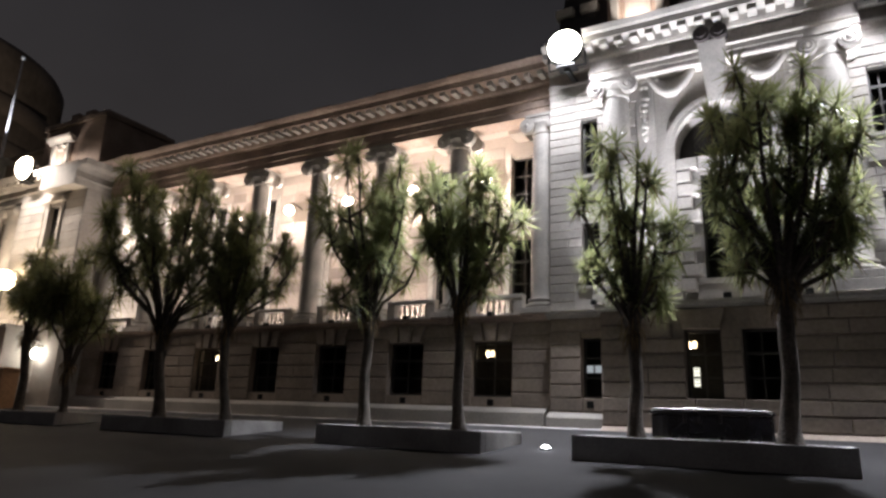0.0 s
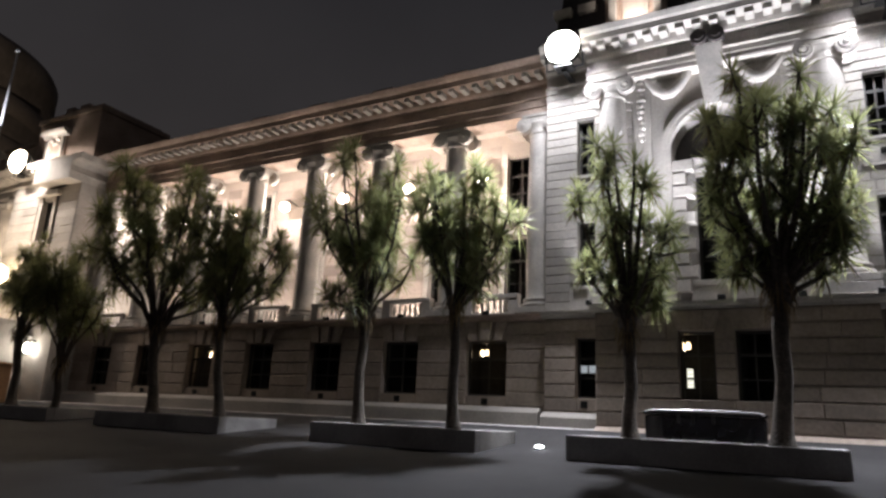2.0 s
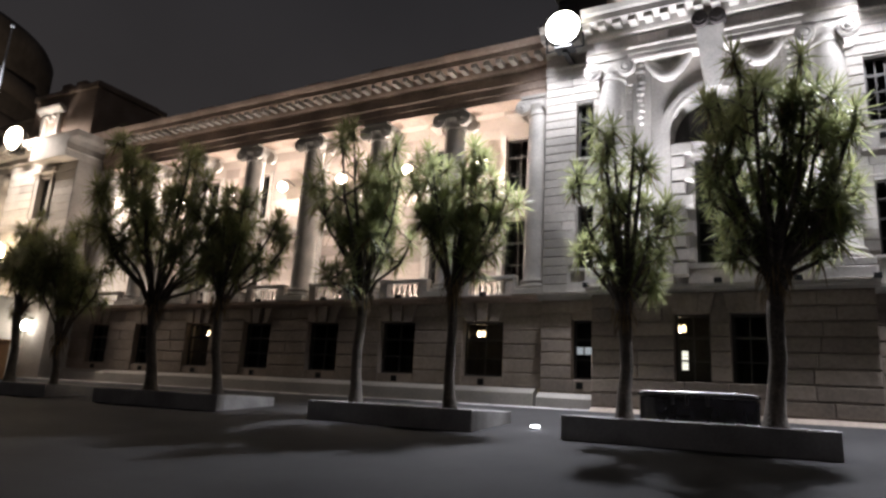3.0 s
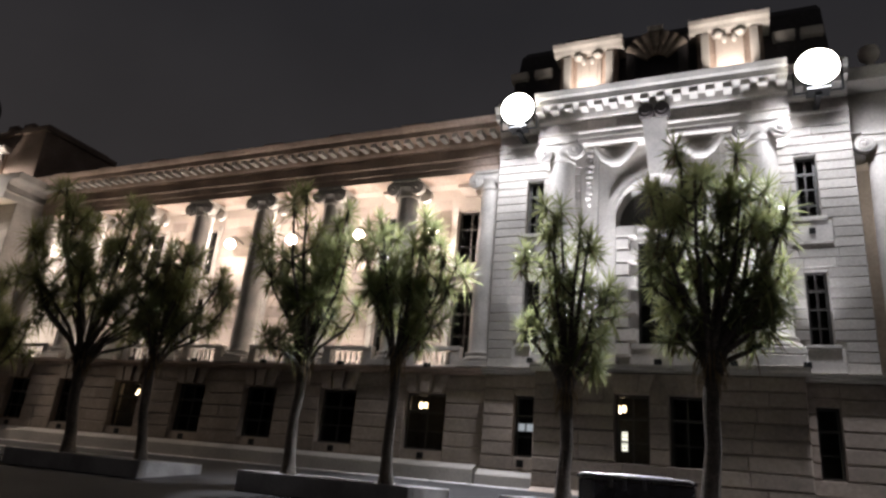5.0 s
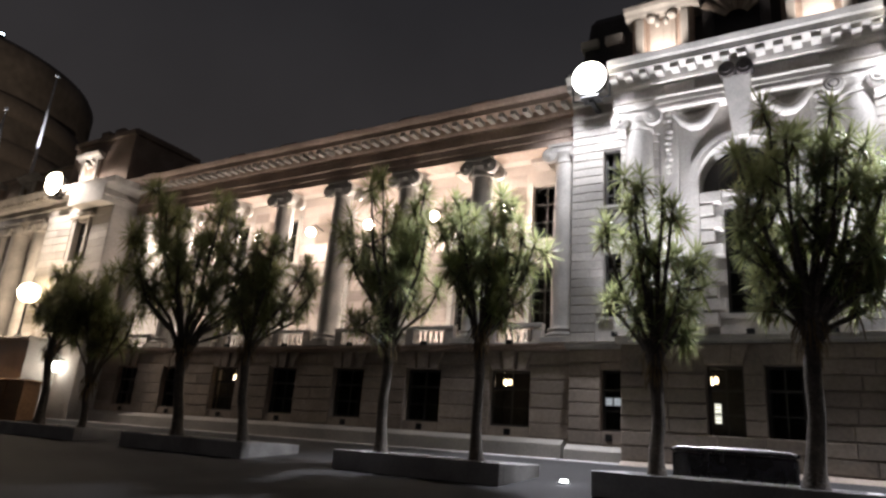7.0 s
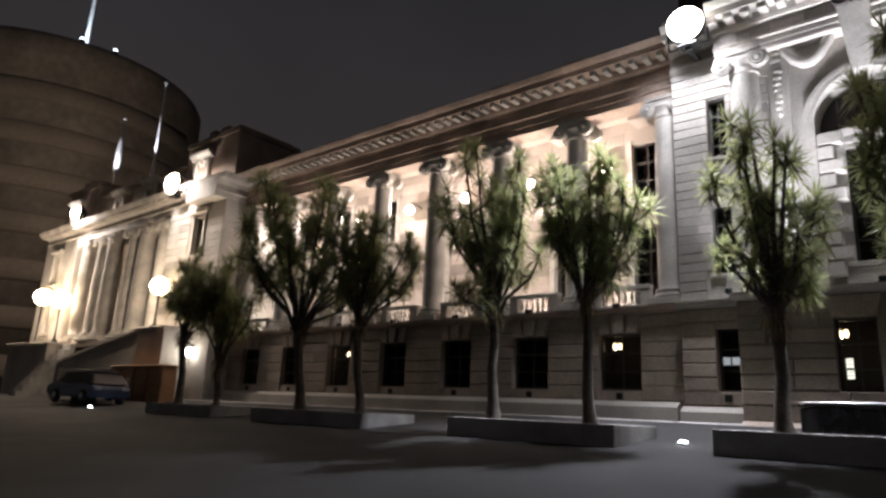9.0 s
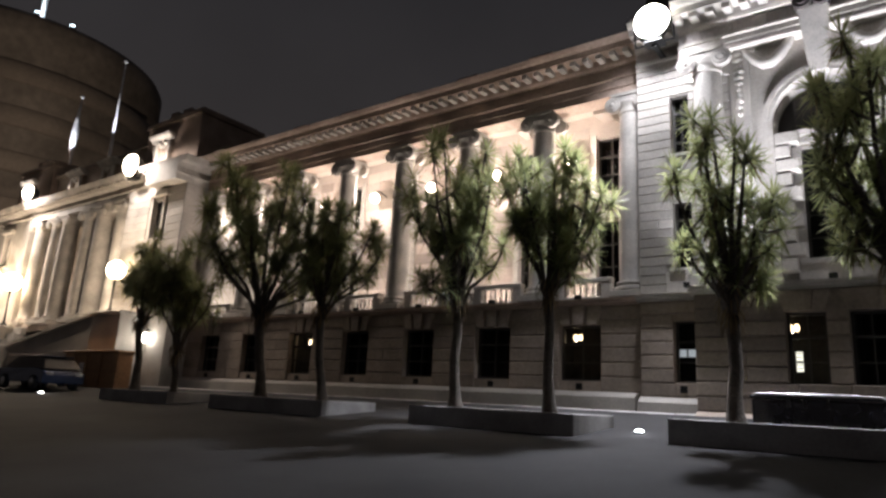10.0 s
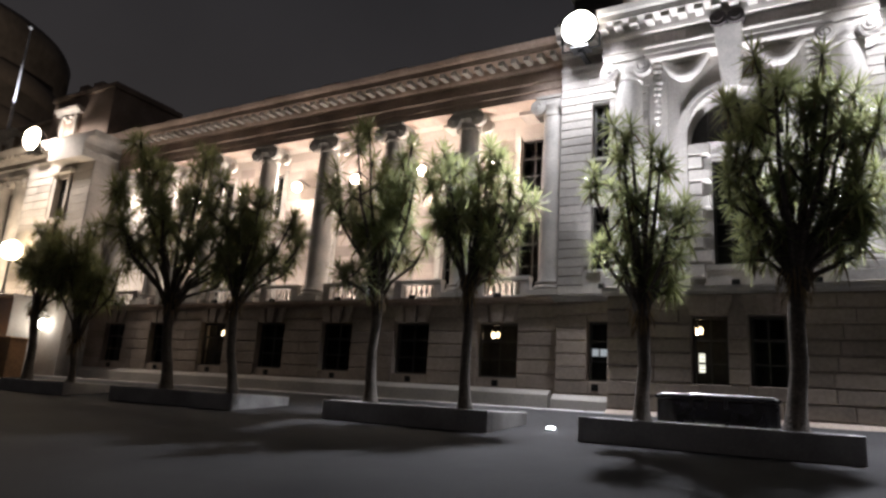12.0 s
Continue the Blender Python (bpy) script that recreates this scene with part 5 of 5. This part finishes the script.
for y, z, a, b in ((y0 - 0.02, 2.03, x0 + 0.02, x1 - 0.02), (y1 - 0.05, 2.06, x0 + 0.5, x1 - 0.4)):
    bm = bmesh.new()
    tube(bm, [Vector((a, y, z - 0.04)), Vector((a + 0.1, y, z)), Vector((b - 0.1, y, z)), Vector((b, y, z - 0.04))], [0.018] * 4, 8)
    part("top_rail", bm, STEEL, tr)
for x in (x0 + 0.6, x1 - 0.6):
    bm = bmesh.new()
    lathe(bm, [(0.08, -0.08), (0.18, -0.08), (0.20, -0.05), (0.20, 0.05), (0.18, 0.08), (0.08, 0.08)], (0, 0, 0), 20)
    bmesh.ops.transform(bm, matrix=Matrix.Translation((x, y0 + 0.12, 1.40)) @ Matrix.Rotation(radians(90), 4, "X"), verts=bm.verts)
    part("wheel", bm, RUBBER, tr)
for x in (x0 + 0.95, -2.35, x1 - 0.95):
    bm = bmesh.new()
    box(bm, x - 0.03, x + 0.03, y0 - 0.045, y0 - 0.001, 1.78, 1.98)
    soften(bm, 0.008)
    part("latch", bm, IRON, tr)


# ---- parked cars and timber hut before the steps ----
def car(x, y, paint, label, length=4.6, facing=1):
    z = ground_z(y)
    c = thing("car", (x, y, z), label, "car", "parked cars")
    hw = 0.88
    outline = [(-0.5, 0.30), (-0.5, 0.62), (-0.47, 0.78), (-0.33, 0.90), (0.30, 0.95), (0.46, 0.86), (0.5, 0.70), (0.5, 0.30)]
    bm = bmesh.new()
    sides = [[bm.verts.new((x + facing * length * a, y + s * hw * (1 if h < 0.8 else 0.95), z + h)) for a, h in outline] for s in (-1, 1)]
    for i in range(len(outline)):
        j = (i + 1) % len(outline)
        bm.faces.new((sides[0][i], sides[0][j], sides[1][j], sides[1][i]))
    bm.faces.new(sides[0][::-1])
    bm.faces.new(sides[1])
    soften(bm, 0.06, 3)
    body = part("body", bm, paint, c)
    cabin = [(-0.30, 0.90), (-0.14, 1.40), (0.18, 1.46), (0.36, 1.36), (0.46, 0.93)]
    bm = bmesh.new()
    sides = [[bm.verts.new((x + facing * length * a, y + s * (0.80 if h < 1 else 0.64), z + h)) for a, h in cabin] for s in (-1, 1)]
    for i in range(len(cabin)):
        j = (i + 1) % len(cabin)
        bm.faces.new((sides[0][i], sides[0][j], sides[1][j], sides[1][i]))
    bm.faces.new(sides[0][::-1])
    bm.faces.new(sides[1])
    soften(bm, 0.04, 2)
    part("cabin_glass", bm, TOWER_GLASS, c, "dark tinted car windows")
    bm = bmesh.new()
    box(bm, x - 0.13 * length, x + 0.35 * length, y - 0.63, y + 0.63, z + 1.45, z + 1.50)
    soften(bm, 0.02)
    part("roof", bm, paint, c)
    for sx in (-0.31, 0.31):
        for s in (-1, 1):
            bm = bmesh.new()
            lathe(bm, [(0.2, -0.1), (0.30, -0.1), (0.32, -0.06), (0.32, 0.06), (0.30, 0.1), (0.2, 0.1)], (0, 0, 0), 22)
            bmesh.ops.transform(bm, matrix=Matrix.Translation((x + sx * length, y + s * 0.84, z + 0.32)) @ Matrix.Rotation(radians(90), 4, "X"), verts=bm.verts)
            w = part("wheel", bm, RUBBER, c)
            bm = bmesh.new()
            lathe(bm, [(0.05, -0.11), (0.2, -0.105), (0.2, 0.105), (0.05, 0.11)], (0, 0, 0), 16)
            bmesh.ops.transform(bm, matrix=Matrix.Translation((x + sx * length, y + s * 0.84, z + 0.32)) @ Matrix.Rotation(radians(90), 4, "X"), verts=bm.verts)
            hang(new("rim", mesh_of("rim", bm, STEEL)), w)
    for s in (-1, 1):
        bm = bmesh.new()
        box(bm, x + facing * length * 0.47, x + facing * length * 0.506, y + s * 0.62 - 0.14, y + s * 0.62 + 0.14, z + 0.66, z + 0.78)
        soften(bm, 0.01)
        part("headlight", bm, STEEL, c)
    return c


car(-33.2, 13.9, BLUE_PAINT, "dark blue parked car before the entrance steps", 4.8)
car(-37.4, 15.3, BLACK_PAINT, "black parked car before the entrance steps", 4.6)

hut = thing("timber_hut", (-34, 16.8, 1.36), "small orange timber hut standing by the steps", "hut")
hx0, hx1, hy0, hy1, hz0, hz1 = -36.6, -31.3, 16.4, 17.15, 1.30, 3.05
for k in range(9):
    h = (hz1 - hz0) / 9
    bm = bmesh.new()
    box(bm, hx0, hx1, hy0, hy0 + 0.04, hz0 + h * k, hz0 + h * (k + 1) - 0.012)
    part("plank", bm, TIMBER, hut)
part_box("frame", hut, [(hx0, hx1, hy0 + 0.045, hy1, hz0, hz1)], TIMBER)
part_box("roof", hut, [(hx0 - 0.15, hx1 + 0.15, hy0 - 0.12, hy1 + 0.02, hz1, hz1 + 0.12)], TIMBER, 0.02)
for x in (-35.6, -34.2, -32.8):
    part_box("post", hut, [(x - 0.06, x + 0.06, hy0 - 0.05, hy0 - 0.002, hz0, hz1)], TIMBER, 0.01)
part_box("notice", hut, [(-34.9, -34.5, hy0 - 0.03, hy0 - 0.003, 1.95, 2.55)], POLE_WHITE, 0.0, "pale paper notice")

# ---- wall stones, nearest first ----
low_me = block_mesh("stone_block", STONE_DARK, 0.05)
flank_holes = [(a - 0.24, b + 0.24, c - 0.76, c - 0.002) for a, b, c, d in up_holes] + up_holes
stone_courses(light_me, pav, PX0, PC - 2.42, 5.08, 12.36, 0.29, PAVF, flank_holes, 0.85, seed=4)
stone_courses(light_me, pav, PC + 2.42, PX1, 5.08, 12.36, 0.29, PAVF, flank_holes, 0.85, seed=5)
vous = [(a - 0.3, b + 0.3, d, 4.9) for a, b, c, d in mid_holes]
stone_courses(low_me, pav, PX0, CX0, 2.05, 4.84, 0.40, PAVF, low_holes, 1.15, joint=0.035, proud=0.06, seed=6)
stone_courses(low_me, pav, CX1, PX1, 2.05, 4.84, 0.40, PAVF, low_holes, 1.15, joint=0.035, proud=0.06, seed=16)
stone_courses(low_me, pav, CX0, CX1, 1.68, 4.84, 0.40, CF, mid_holes + vous, 1.15, joint=0.035, proud=0.06, seed=26)
w_vous = [(x - 0.62, x + 0.62, 4.25, 4.9) for x in bays]
stone_courses(low_me, wing, WX0, WX1, 2.15, 4.84, 0.45, FACE, holes + w_vous, 1.3, joint=0.035, proud=0.05, seed=7)
back_me = block_mesh("ashlar_block", ASHLAR, 0.03)
b_holes = [(x - 0.82, x + 0.82, 5.0, 12.1) for x in bays]
stone_courses(back_me, wing, WX0, -7.1, 5.1, 12.4, 0.48, BACK, b_holes, 0.9, joint=0.014, proud=0.02, seed=8, name="ashlar_block")
frieze_me = block_mesh("frieze_block", FRIEZE, 0.04)
ks = [(PC - 0.45, PC + 0.45, 12.0, 13.4)]
stone_courses(frieze_me, pav, PC - 3.74, PC + 3.74, 12.875, 13.21, 0.34, 19.2, ks, 0.75, joint=0.012, proud=0.03, seed=31, name="frieze_block")
stone_courses(frieze_me, pav, PC - 3.74, PC + 3.74, 12.40, 12.55, 0.2, 19.2, ks, 1.1, joint=0.010, proud=0.02, seed=32, name="frieze_block")
stone_courses(frieze_me, pav, PX0, PC - 3.76, 12.875, 13.21, 0.34, PAVF - 0.04, [], 0.8, joint=0.012, proud=0.03, seed=33, name="frieze_block")
stone_courses(frieze_me, pav, PC + 3.76, PX1, 12.875, 13.21, 0.34, PAVF - 0.04, [], 0.8, joint=0.012, proud=0.03, seed=34, name="frieze_block")
e_clear = [(a - 0.46, b + 0.46, c - 0.3, d + 0.44) for a, b, c, d in e_holes]
stone_courses(light_me, ent, -37.28, EX1, 5.0, 12.3, 0.42, EF, e_clear, 1.4, seed=9)
